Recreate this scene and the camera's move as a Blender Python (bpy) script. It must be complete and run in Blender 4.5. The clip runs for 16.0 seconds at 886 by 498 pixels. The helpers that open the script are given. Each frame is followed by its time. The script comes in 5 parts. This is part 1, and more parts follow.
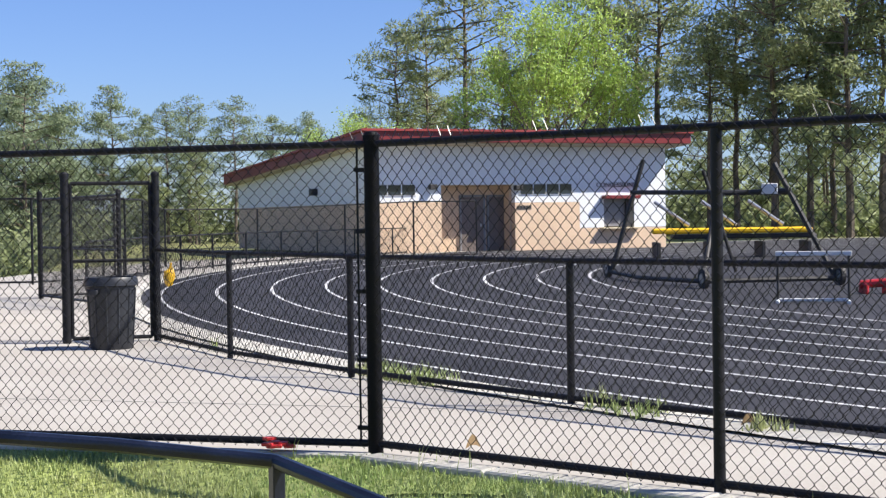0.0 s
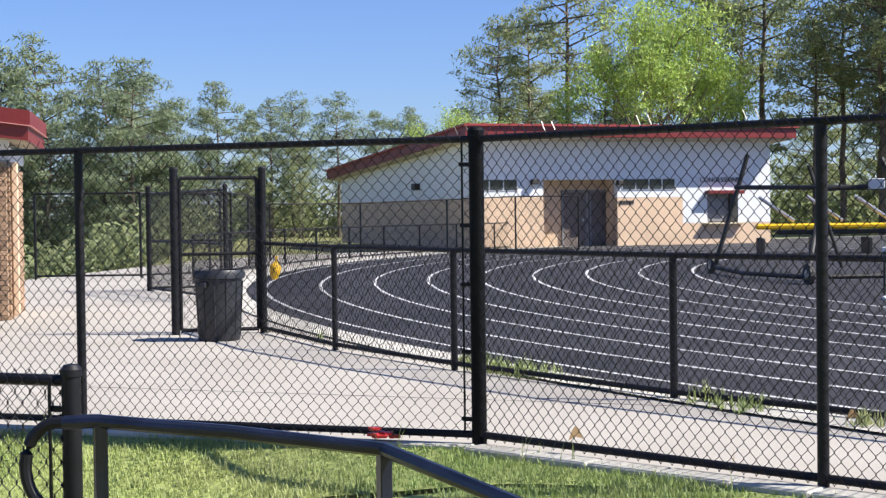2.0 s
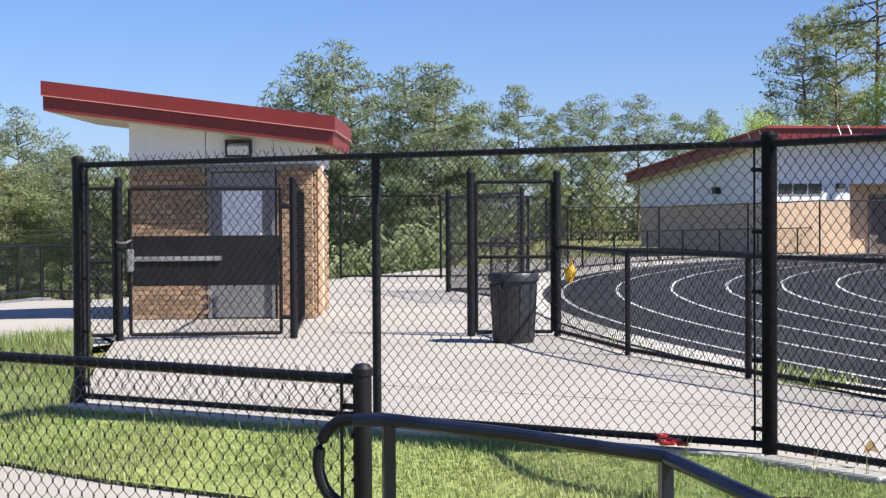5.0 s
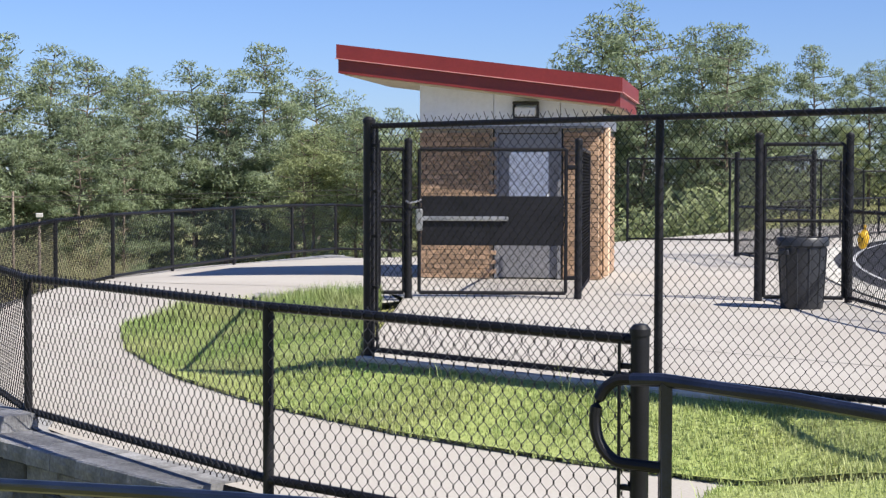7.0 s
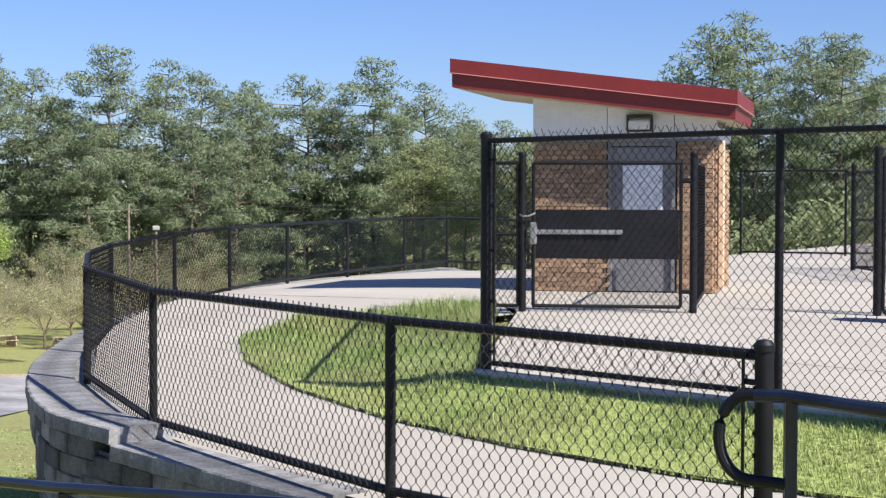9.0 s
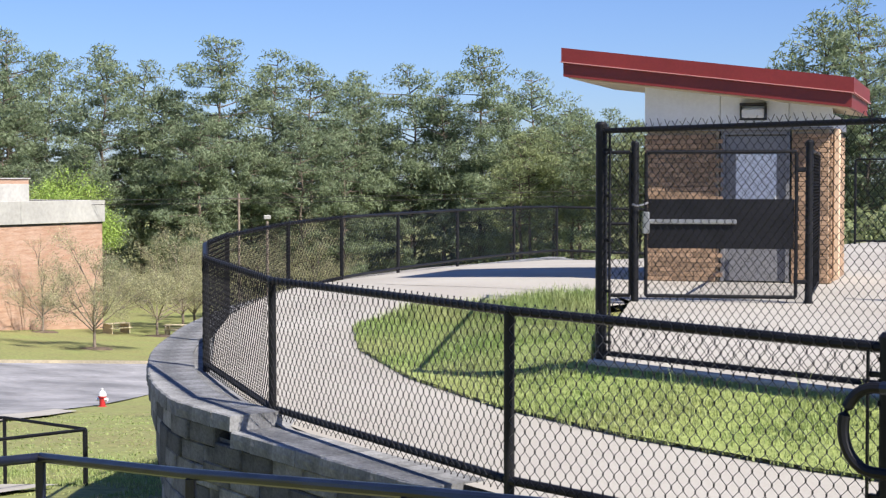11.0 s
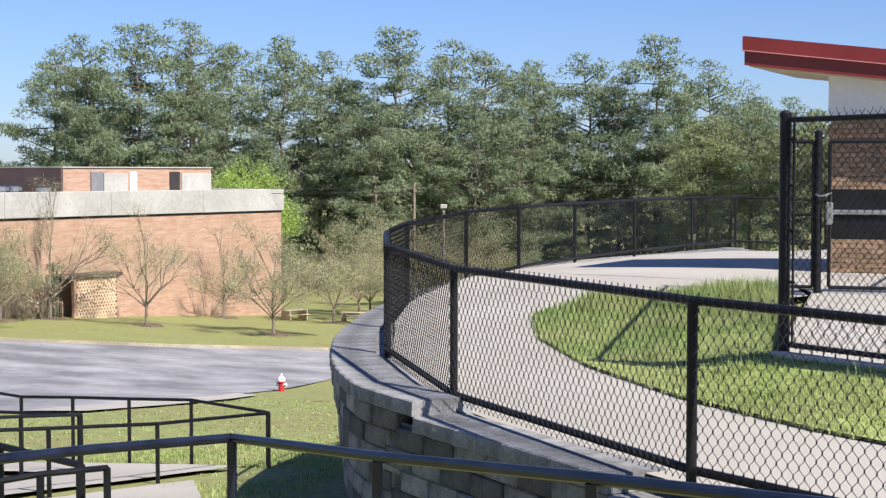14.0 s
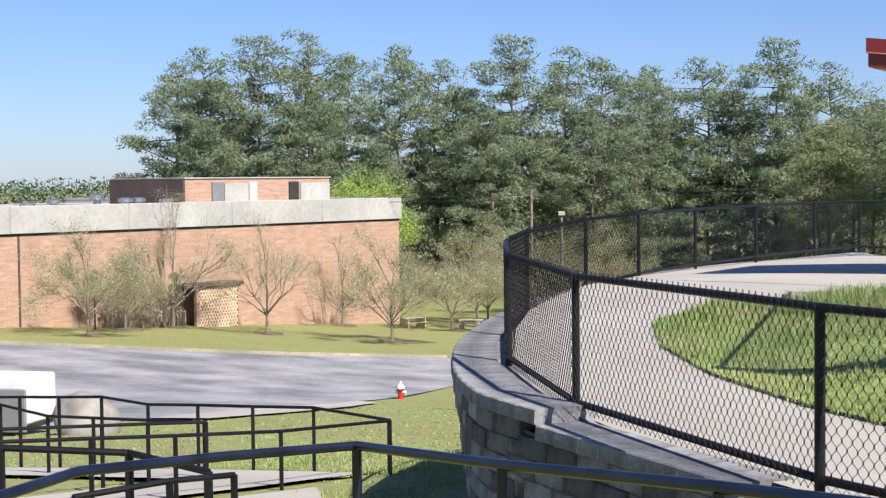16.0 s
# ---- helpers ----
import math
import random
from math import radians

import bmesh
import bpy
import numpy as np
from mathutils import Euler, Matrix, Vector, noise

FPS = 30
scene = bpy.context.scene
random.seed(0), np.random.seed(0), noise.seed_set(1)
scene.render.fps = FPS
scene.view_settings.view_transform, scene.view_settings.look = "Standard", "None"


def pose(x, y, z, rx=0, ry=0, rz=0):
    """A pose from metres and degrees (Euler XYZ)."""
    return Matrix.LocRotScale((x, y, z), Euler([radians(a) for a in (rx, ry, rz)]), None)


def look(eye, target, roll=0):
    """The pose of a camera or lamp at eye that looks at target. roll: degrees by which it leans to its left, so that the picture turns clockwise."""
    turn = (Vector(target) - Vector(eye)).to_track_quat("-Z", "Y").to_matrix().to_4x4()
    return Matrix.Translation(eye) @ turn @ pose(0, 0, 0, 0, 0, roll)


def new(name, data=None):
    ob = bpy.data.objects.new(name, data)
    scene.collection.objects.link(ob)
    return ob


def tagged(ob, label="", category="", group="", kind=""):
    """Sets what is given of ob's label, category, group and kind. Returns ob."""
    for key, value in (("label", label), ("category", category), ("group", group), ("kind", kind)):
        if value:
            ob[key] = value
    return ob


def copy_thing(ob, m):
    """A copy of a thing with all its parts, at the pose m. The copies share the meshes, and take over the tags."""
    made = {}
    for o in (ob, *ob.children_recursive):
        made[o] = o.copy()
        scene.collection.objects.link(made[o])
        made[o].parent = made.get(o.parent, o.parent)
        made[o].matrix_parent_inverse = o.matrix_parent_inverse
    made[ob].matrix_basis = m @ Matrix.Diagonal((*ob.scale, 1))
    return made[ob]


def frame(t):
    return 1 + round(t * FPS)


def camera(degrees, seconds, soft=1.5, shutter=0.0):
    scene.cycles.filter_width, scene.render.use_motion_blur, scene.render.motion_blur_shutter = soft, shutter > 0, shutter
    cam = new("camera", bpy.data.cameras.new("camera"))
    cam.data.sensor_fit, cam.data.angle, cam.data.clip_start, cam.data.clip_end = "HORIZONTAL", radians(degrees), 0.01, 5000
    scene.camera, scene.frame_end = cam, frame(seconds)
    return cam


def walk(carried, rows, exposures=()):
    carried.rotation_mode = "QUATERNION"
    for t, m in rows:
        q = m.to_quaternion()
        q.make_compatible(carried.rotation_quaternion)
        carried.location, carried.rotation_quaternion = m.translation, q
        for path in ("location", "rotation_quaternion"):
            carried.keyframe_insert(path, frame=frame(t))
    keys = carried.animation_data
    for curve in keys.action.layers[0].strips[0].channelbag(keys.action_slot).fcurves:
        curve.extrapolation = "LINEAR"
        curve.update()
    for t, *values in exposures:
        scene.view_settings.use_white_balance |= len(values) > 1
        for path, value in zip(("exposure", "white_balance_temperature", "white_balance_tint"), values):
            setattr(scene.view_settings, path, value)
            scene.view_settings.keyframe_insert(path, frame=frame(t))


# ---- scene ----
EXPOSURE, KELVIN = 0.87, 6580
cam = camera(31.78, 16.0, soft=1.3)


def view(x, y, z, turn, tilt, lean):
    """Camera pose: turn to the left, tilt up, lean to the left, in degrees."""
    return pose(x, y, z, 90 + tilt, 0, turn) @ pose(0, 0, 0, 0, 0, lean)


walk(cam, [
    (0, view(-0.000, 0.000, 1.377, -0.000, -1.173, -0.847)),
    (0.5, view(-0.003, -0.032, 1.379, 1.124, -1.002, -1.110)),
    (1, view(-0.004, -0.071, 1.379, 2.041, -1.264, -0.914)),
    (1.5, view(-0.007, -0.091, 1.377, 3.080, -1.448, -0.600)),
    (2, view(-0.013, -0.109, 1.372, 3.733, -1.307, -0.738)),
    (2.5, view(-0.021, -0.120, 1.370, 4.763, -1.552, -1.089)),
    (3, view(-0.023, -0.119, 1.374, 6.839, -1.582, -1.036)),
    (3.5, view(-0.013, -0.124, 1.382, 10.011, -1.695, -0.746)),
    (3.7, view(-0.007, -0.125, 1.383, 10.498, -1.466, -0.646)),
    (5.8, view(0.090, -0.144, 1.384, 18.013, -1.377, -0.375)),
    (6, view(0.096, -0.150, 1.382, 18.789, -1.548, -0.418)),
    (6.5, view(0.111, -0.168, 1.375, 21.132, -1.867, -0.352)),
    (7, view(0.113, -0.182, 1.375, 25.318, -2.465, 0.136)),
    (7.5, view(0.108, -0.199, 1.376, 28.477, -2.279, -0.284)),
    (8, view(0.100, -0.224, 1.385, 28.500, -1.981, -0.663)),
    (8.2, view(0.098, -0.234, 1.384, 28.714, -1.902, -0.421)),
    (10.3, view(0.053, -0.331, 1.405, 31.121, -2.543, 0.056)),
    (10.5, view(0.051, -0.339, 1.404, 32.041, -2.610, -0.038)),
    (11, view(0.048, -0.350, 1.404, 33.219, -2.438, -0.068)),
    (11.5, view(0.051, -0.367, 1.406, 34.268, -2.422, 0.009)),
    (12, view(0.055, -0.392, 1.403, 35.835, -2.628, -0.088)),
    (12.5, view(0.056, -0.408, 1.399, 37.138, -2.874, -0.214)),
    (13, view(0.055, -0.422, 1.397, 38.114, -3.071, -0.386)),
    (13.5, view(0.051, -0.433, 1.398, 38.889, -2.975, -0.293)),
    (14, view(0.052, -0.450, 1.402, 39.605, -2.816, 0.014)),
    (14.5, view(0.049, -0.473, 1.402, 41.024, -2.664, 0.191)),
    (15, view(0.042, -0.486, 1.399, 41.951, -2.503, 0.230)),
    (15.5, view(0.040, -0.496, 1.402, 42.832, -2.533, -0.116)),
    (16, view(0.042, -0.486, 1.409, 43.914, -2.522, -0.602)),
], exposures=[(0, EXPOSURE + 0.12, KELVIN, 10), (3.7, EXPOSURE + 0.13, KELVIN, 10), (6.5, EXPOSURE + 0.07, KELVIN, 10), (10.5, EXPOSURE + 0.04, KELVIN, 10), (16, EXPOSURE - 0.02, KELVIN, 10)])

# ---- light ----
SUN_TURN, SUN_HEIGHT = -9.0, 46.0      # degrees from +x towards +y, and above the horizon
world = bpy.data.worlds.new("sky")
scene.world = world
world.use_nodes = True
wn = world.node_tree.nodes
sky = wn.new("ShaderNodeTexSky")
sky.sky_type = "NISHITA"
sky.sun_disc = False
sky.sun_elevation = radians(SUN_HEIGHT)
sky.sun_rotation = radians(90 - SUN_TURN)
sky.air_density, sky.dust_density, sky.ozone_density = 1.0, 0.2, 2.0
wn["Background"].inputs[1].default_value = 0.077
clear = wn.new("ShaderNodeVectorMath")          # a clear, deep blue spring sky
clear.operation = "MULTIPLY"
clear.inputs[1].default_value = (0.5, 0.625, 0.98)
world.node_tree.links.new(sky.outputs[0], clear.inputs[0])
world.node_tree.links.new(clear.outputs[0], wn["Background"].inputs[0])
sun = new("sun", bpy.data.lights.new("sun", "SUN"))
sun.data.energy, sun.data.angle, sun.data.color = 5.0, radians(0.53), (1.0, 0.95, 0.87)
ca, sa = math.cos(radians(SUN_TURN)), math.sin(radians(SUN_TURN))
ce, se = math.cos(radians(SUN_HEIGHT)), math.sin(radians(SUN_HEIGHT))
sun.matrix_world = look((40 * ca * ce, 40 * sa * ce, 40 * se), (0, 0, 0))


# ---- materials ----
def mat(name, base, rough=0.6, metal=0.0, vary=0.15, scale=3.0, fine=60.0, bump=0.15, tint=None, rand=0.0, spec=0.5, island=False, through_light=0.0, stretch=None):
    """A surface with broad stains, fine grain and relief. vary: depth of the change; tint: the colour of the stains."""
    m = bpy.data.materials.new(name)
    m.use_nodes = True
    nt = m.node_tree
    bsdf = nt.nodes["Principled BSDF"]
    link = nt.links.new
    geo = nt.nodes.new("ShaderNodeTexCoord")
    pos = geo.outputs["Object"]
    if stretch:
        mapping = nt.nodes.new("ShaderNodeMapping")
        mapping.inputs["Scale"].default_value = stretch
        link(pos, mapping.inputs["Vector"])
        pos = mapping.outputs[0]
    big = nt.nodes.new("ShaderNodeTexNoise")
    big.inputs["Scale"].default_value, big.inputs["Detail"].default_value = scale, 6
    small = nt.nodes.new("ShaderNodeTexNoise")
    small.inputs["Scale"].default_value, small.inputs["Detail"].default_value = fine, 4
    link(pos, big.inputs["Vector"]), link(pos, small.inputs["Vector"])
    other = tint or tuple(c * (1 - 2 * vary) for c in base)
    ramp = nt.nodes.new("ShaderNodeValToRGB")
    ramp.color_ramp.elements[0].position, ramp.color_ramp.elements[1].position = 0.36, 0.66
    ramp.color_ramp.elements[0].color, ramp.color_ramp.elements[1].color = (*other, 1), (*base, 1)
    link(big.outputs["Fac"], ramp.inputs["Fac"])
    grain = nt.nodes.new("ShaderNodeMapRange")
    grain.inputs[1].default_value, grain.inputs[2].default_value = 0.3, 0.7
    grain.inputs[3].default_value, grain.inputs[4].default_value = 1 - vary, 1 + vary
    link(small.outputs["Fac"], grain.inputs[0])
    mul = nt.nodes.new("ShaderNodeVectorMath")
    mul.operation = "SCALE"
    link(ramp.outputs["Color"], mul.inputs[0]), link(grain.outputs[0], mul.inputs["Scale"])
    out = mul.outputs[0]
    if rand:
        if island:
            info = nt.nodes.new("ShaderNodeNewGeometry").outputs["Random Per Island"]
        else:
            info = nt.nodes.new("ShaderNodeObjectInfo").outputs["Random"]
        rr = nt.nodes.new("ShaderNodeMapRange")
        rr.inputs[3].default_value, rr.inputs[4].default_value = 1 - rand, 1 + rand
        link(info, rr.inputs[0])
        mul2 = nt.nodes.new("ShaderNodeVectorMath")
        mul2.operation = "SCALE"
        link(out, mul2.inputs[0]), link(rr.outputs[0], mul2.inputs["Scale"])
        out = mul2.outputs[0]
    link(out, bsdf.inputs["Base Color"])
    bsdf.inputs["Roughness"].default_value, bsdf.inputs["Metallic"].default_value = rough, metal
    bsdf.inputs["Specular IOR Level"].default_value = spec
    if bump:
        b = nt.nodes.new("ShaderNodeBump")
        b.inputs["Strength"].default_value, b.inputs["Distance"].default_value = bump, 0.01
        link(small.outputs["Fac"], b.inputs["Height"]), link(b.outputs[0], bsdf.inputs["Normal"])
    if through_light:
        tr = nt.nodes.new("ShaderNodeBsdfTranslucent")
        mx = nt.nodes.new("ShaderNodeMixShader")
        mx.inputs[0].default_value = through_light
        link(out, tr.inputs["Color"]), link(bsdf.outputs[0], mx.inputs[1]), link(tr.outputs[0], mx.inputs[2])
        link(mx.outputs[0], nt.nodes["Material Output"].inputs["Surface"])
    return m


CONCRETE = mat("concrete", (0.375, 0.352, 0.318), 0.9, vary=0.08, scale=0.5, fine=40, tint=(0.325, 0.3, 0.268))
KERB = mat("kerb_concrete", (0.5, 0.48, 0.43), 0.9, vary=0.12, scale=2.0, fine=50)
TRACK = mat("track_rubber", (0.033, 0.032, 0.037), 0.75, vary=0.25, scale=0.4, fine=90, bump=0.3, spec=0.35)
LINE = mat("line_paint", (0.55, 0.55, 0.56), 0.7, vary=0.1, scale=6)
BLACK = mat("black_vinyl_coat", (0.009, 0.009, 0.012), 0.5, vary=0.25, scale=4, fine=120, bump=0.05, spec=0.3)
WIRE = mat("black_coated_wire", (0.012, 0.012, 0.014), 0.32, vary=0.2, scale=9, fine=200, bump=0.0, spec=0.4)
RAIL = mat("blue_black_rail_paint", (0.012, 0.016, 0.034), 0.3, vary=0.3, scale=5, fine=90, bump=0.05)
GRASS = mat("grass_ground", (0.28, 0.33, 0.1), 0.95, vary=0.3, scale=0.6, fine=35, bump=0.6, tint=(0.23, 0.27, 0.085))
LAWN = mat("mown_lawn", (0.2, 0.225, 0.07), 0.95, vary=0.32, scale=0.35, fine=7, bump=0.5, tint=(0.2, 0.19, 0.07))
BLADE = mat("grass_blade", (0.27, 0.37, 0.11), 0.6, vary=0.15, scale=0.8, fine=20, bump=0, tint=(0.37, 0.4, 0.17), rand=0.22, island=True, through_light=0.3)
BRICK = mat("booth_brick", (0.36, 0.235, 0.15), 0.9, vary=0.16, scale=5, fine=70, rand=0.28)
BRICKWALL = mat("school_brick", (0.42, 0.285, 0.215), 0.9, vary=0.18, scale=0.9, fine=4.0, bump=0.1, tint=(0.34, 0.205, 0.14), stretch=(1, 1, 7))
MORTAR = mat("mortar", (0.42, 0.34, 0.25), 0.95, vary=0.1)
TANBLOCK = mat("tan_painted_block", (0.64, 0.47, 0.33), 0.85, vary=0.06, scale=1.0, fine=20)
WHITEPAN = mat("white_wall_panel", (0.72, 0.74, 0.77), 0.6, vary=0.04, scale=1.2, fine=20, bump=0.05)
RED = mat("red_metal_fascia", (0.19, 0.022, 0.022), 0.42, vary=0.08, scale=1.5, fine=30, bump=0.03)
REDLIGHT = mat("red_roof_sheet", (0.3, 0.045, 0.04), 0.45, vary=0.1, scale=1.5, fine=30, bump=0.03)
# pale pink stands in for the bright highlight along the red drip edge
DRIP_HIGHLIGHT = mat("pale_red_drip_edge", (0.55, 0.24, 0.22), 0.35, vary=0.05)
SOFFIT = mat("cream_soffit", (0.55, 0.47, 0.33), 0.8, vary=0.08)
GREY = mat("grey_metal_door", (0.2, 0.2, 0.215), 0.5, vary=0.08, scale=2, fine=50, bump=0.03)
PALE = mat("pale_door_panel", (0.78, 0.8, 0.85), 0.4, vary=0.05, scale=2)
STEEL = mat("galvanised_steel", (0.55, 0.55, 0.55), 0.35, 0.9, vary=0.12, scale=6)
GLASS = mat("dark_window_glass", (0.03, 0.04, 0.05), 0.08, vary=0.1, bump=0)
PARAPET = mat("pale_concrete_parapet", (0.41, 0.4, 0.375), 0.9, vary=0.1, scale=0.4, fine=4)
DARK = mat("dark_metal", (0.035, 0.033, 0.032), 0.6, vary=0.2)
BROWNPAN = mat("dark_brown_panel", (0.085, 0.055, 0.05), 0.7, vary=0.15, scale=0.5)
DOORBROWN = mat("weathered_brown_door", (0.16, 0.125, 0.11), 0.6, vary=0.12, scale=1.0)
CAN = mat("dark_plastic", (0.02, 0.022, 0.028), 0.45, vary=0.2, scale=4, fine=50)
BLOCK = mat("split_face_block", (0.18, 0.178, 0.176), 0.95, vary=0.22, scale=3, fine=45, bump=0.8, rand=0.65, tint=(0.06, 0.06, 0.058))
CAP = mat("wall_cap_stone", (0.25, 0.25, 0.255), 0.95, vary=0.25, scale=4, fine=45, bump=0.6, rand=0.15)
ROAD = mat("worn_asphalt", (0.31, 0.305, 0.32), 0.9, vary=0.14, scale=0.3, fine=3, tint=(0.145, 0.145, 0.155), stretch=(0.9, 1.1, 1))
KERBDIRT = mat("stained_road_kerb", (0.4, 0.34, 0.24), 0.95, vary=0.2, scale=0.8, fine=12, tint=(0.26, 0.23, 0.17))
BARK = mat("pine_bark", (0.2, 0.16, 0.125), 0.95, vary=0.3, scale=2, fine=15, bump=0.6)
BARKGREY = mat("grey_bark", (0.27, 0.22, 0.175), 0.95, vary=0.2, scale=2, fine=15, bump=0.4)
NEEDLE = mat("pine_needles", (0.25, 0.305, 0.18), 0.6, vary=0.2, scale=0.25, fine=3, bump=0, tint=(0.2, 0.25, 0.145), rand=0.35, island=True, through_light=0.5)
NEEDLE_B = mat("light_pine_needles", (0.3, 0.34, 0.165), 0.6, vary=0.2, scale=0.25, fine=3, bump=0, tint=(0.23, 0.27, 0.13), rand=0.35, island=True, through_light=0.5)
LEAF = mat("spring_leaves", (0.42, 0.54, 0.14), 0.6, vary=0.2, scale=0.3, fine=4, bump=0, tint=(0.3, 0.43, 0.1), rand=0.3, island=True, through_light=0.4)
BUD = mat("budding_leaves", (0.46, 0.45, 0.26), 0.7, vary=0.2, scale=0.5, fine=4, bump=0, rand=0.3, island=True, through_light=0.35)
BRUSH = mat("grey_brush", (0.36, 0.3, 0.23), 0.9, vary=0.2, scale=0.3, fine=3, bump=0, rand=0.3, island=True, through_light=0.2)
FARWOOD = mat("far_woods_foliage", (0.085, 0.135, 0.08), 0.9, vary=0.3, scale=0.03, fine=0.4, bump=0, rand=0.3, island=True)
YELLOW = mat("yellow_plastic", (0.85, 0.5, 0.012), 0.4, vary=0.06)
REDPLASTIC = mat("red_plastic", (0.55, 0.03, 0.035), 0.4, vary=0.15, scale=8)
WHITE = mat("white_paint", (0.7, 0.7, 0.7), 0.5, vary=0.05)
STONE = mat("tan_boulder_stone", (0.3, 0.28, 0.25), 0.9, vary=0.15, scale=2, fine=25, bump=0.5)
MULCH = mat("mulch", (0.16, 0.115, 0.08), 0.95, vary=0.3, scale=3, fine=20, bump=0.8)
TAN = mat("tan_leaf", (0.3, 0.2, 0.1), 0.8, vary=0.2)


# ---- mesh building ----
class Shape:
    """Vertices and faces, gathered and then linked as one mesh."""

    def __init__(self):
        self.v, self.f = [], []

    def add(self, verts, faces):
        n = len(self.v)
        self.v += [tuple(p) for p in verts]
        self.f += [tuple(i + n for i in face) for face in faces]
        return self

    def box(self, c, s, bevel=0.0, turn=0.0, tip=None):
        """Box with centre c and full size s, chamfered edges, turned about z by degrees (or by the matrix tip)."""
        hx, hy, hz = s[0] / 2, s[1] / 2, s[2] / 2
        b = min(bevel, hx * 0.9, hy * 0.9, hz * 0.9)
        m = tip or Matrix.Rotation(radians(turn), 3, "Z")
        c = Vector(c)
        if b <= 0:
            vs = [m @ Vector((x * hx, y * hy, z * hz)) + c for x in (-1, 1) for y in (-1, 1) for z in (-1, 1)]
            return self.add(vs, [(0, 1, 3, 2), (4, 6, 7, 5), (0, 4, 5, 1), (2, 3, 7, 6), (0, 2, 6, 4), (1, 5, 7, 3)])
        vs = []
        for x in (-1, 1):
            for y in (-1, 1):
                for z in (-1, 1):
                    vs += [(x * hx, y * (hy - b), z * (hz - b)), (x * (hx - b), y * hy, z * (hz - b)), (x * (hx - b), y * (hy - b), z * hz)]
        i = lambda x, y, z, k: 3 * (4 * (x > 0) + 2 * (y > 0) + (z > 0)) + k
        fs = []
        for s1 in (-1, 1):
            fs.append(tuple(i(s1, y, z, 0) for y, z in ((-1, -1), (1, -1), (1, 1), (-1, 1)))[::s1])
            fs.append(tuple(i(x, s1, z, 1) for x, z in ((-1, -1), (-1, 1), (1, 1), (1, -1)))[::s1])
            fs.append(tuple(i(x, y, s1, 2) for x, y in ((-1, -1), (1, -1), (1, 1), (-1, 1)))[::s1])
            for s2 in (-1, 1):
                fs.append((i(s1, s2, -1, 0), i(s1, s2, 1, 0), i(s1, s2, 1, 1), i(s1, s2, -1, 1)))
                fs.append((i(s1, -1, s2, 0), i(s1, 1, s2, 0), i(s1, 1, s2, 2), i(s1, -1, s2, 2)))
                fs.append((i(-1, s1, s2, 1), i(1, s1, s2, 1), i(1, s1, s2, 2), i(-1, s1, s2, 2)))
                for s3 in (-1, 1):
                    fs.append(tuple(i(s1, s2, s3, k) for k in range(3)))
        return self.add([m @ Vector(v) + c for v in vs], fs)

    def tube(self, p, q, r, r2=None, n=8, caps=True):
        p, q = Vector(p), Vector(q)
        d = q - p
        if d.length < 1e-6:
            return self
        d.normalize()
        a = d.orthogonal().normalized()
        if abs(d.z) > 0.9:
            a = (Vector((1, 0, 0)) - d * d.x).normalized()
        b = d.cross(a)
        r2 = r if r2 is None else r2
        ring = [(a * math.cos(2 * math.pi * k / n) + b * math.sin(2 * math.pi * k / n)) for k in range(n)]
        fs = [(k, (k + 1) % n, n + (k + 1) % n, n + k) for k in range(n)]
        if caps:
            fs += [tuple(range(n))[::-1], tuple(range(n, 2 * n))]
        return self.add([p + w * r for w in ring] + [q + w * r2 for w in ring], fs)

    def pipe(self, pts, r, n=8):
        """A bent pipe through the points, with mitred joints."""
        pts = [Vector(p) for p in pts]
        base = len(self.v)
        for k, p in enumerate(pts):
            d1 = (pts[min(k + 1, len(pts) - 1)] - pts[max(k - 1, 0)]).normalized()
            up = Vector((0, 0, 1)) if abs(d1.z) < 0.95 else Vector((1, 0, 0))
            a = d1.cross(up).normalized()
            b = a.cross(d1)
            self.v += [tuple(p + (a * math.cos(2 * math.pi * j / n) + b * math.sin(2 * math.pi * j / n)) * r) for j in range(n)]
        for k in range(len(pts) - 1):
            o = base + k * n
            self.f += [(o + j, o + (j + 1) % n, o + n + (j + 1) % n, o + n + j) for j in range(n)]
        self.f += [tuple(range(base, base + n))[::-1], tuple(range(base + (len(pts) - 1) * n, base + len(pts) * n))]
        return self

    def lathe(self, c, profile, n=20, cap=True):
        """Turned shape: profile of (radius, height) about the upright axis at c."""
        base = len(self.v)
        for r, z in profile:
            self.v += [(c[0] + r * math.cos(2 * math.pi * k / n), c[1] + r * math.sin(2 * math.pi * k / n), c[2] + z) for k in range(n)]
        for j in range(len(profile) - 1):
            o = base + j * n
            self.f += [(o + k, o + (k + 1) % n, o + n + (k + 1) % n, o + n + k) for k in range(n)]
        if cap:
            self.f += [tuple(range(base, base + n))[::-1], tuple(range(base + (len(profile) - 1) * n, base + len(profile) * n))]
        return self

    def slab(self, poly, z0, z1):
        """Upright prism over a flat outline."""
        n = len(poly)
        vs = [(x, y, z0) for x, y in poly] + [(x, y, z1) for x, y in poly]
        return self.add(vs, [tuple(range(n))[::-1], tuple(range(n, 2 * n))] + [(k, (k + 1) % n, n + (k + 1) % n, n + k) for k in range(n)])

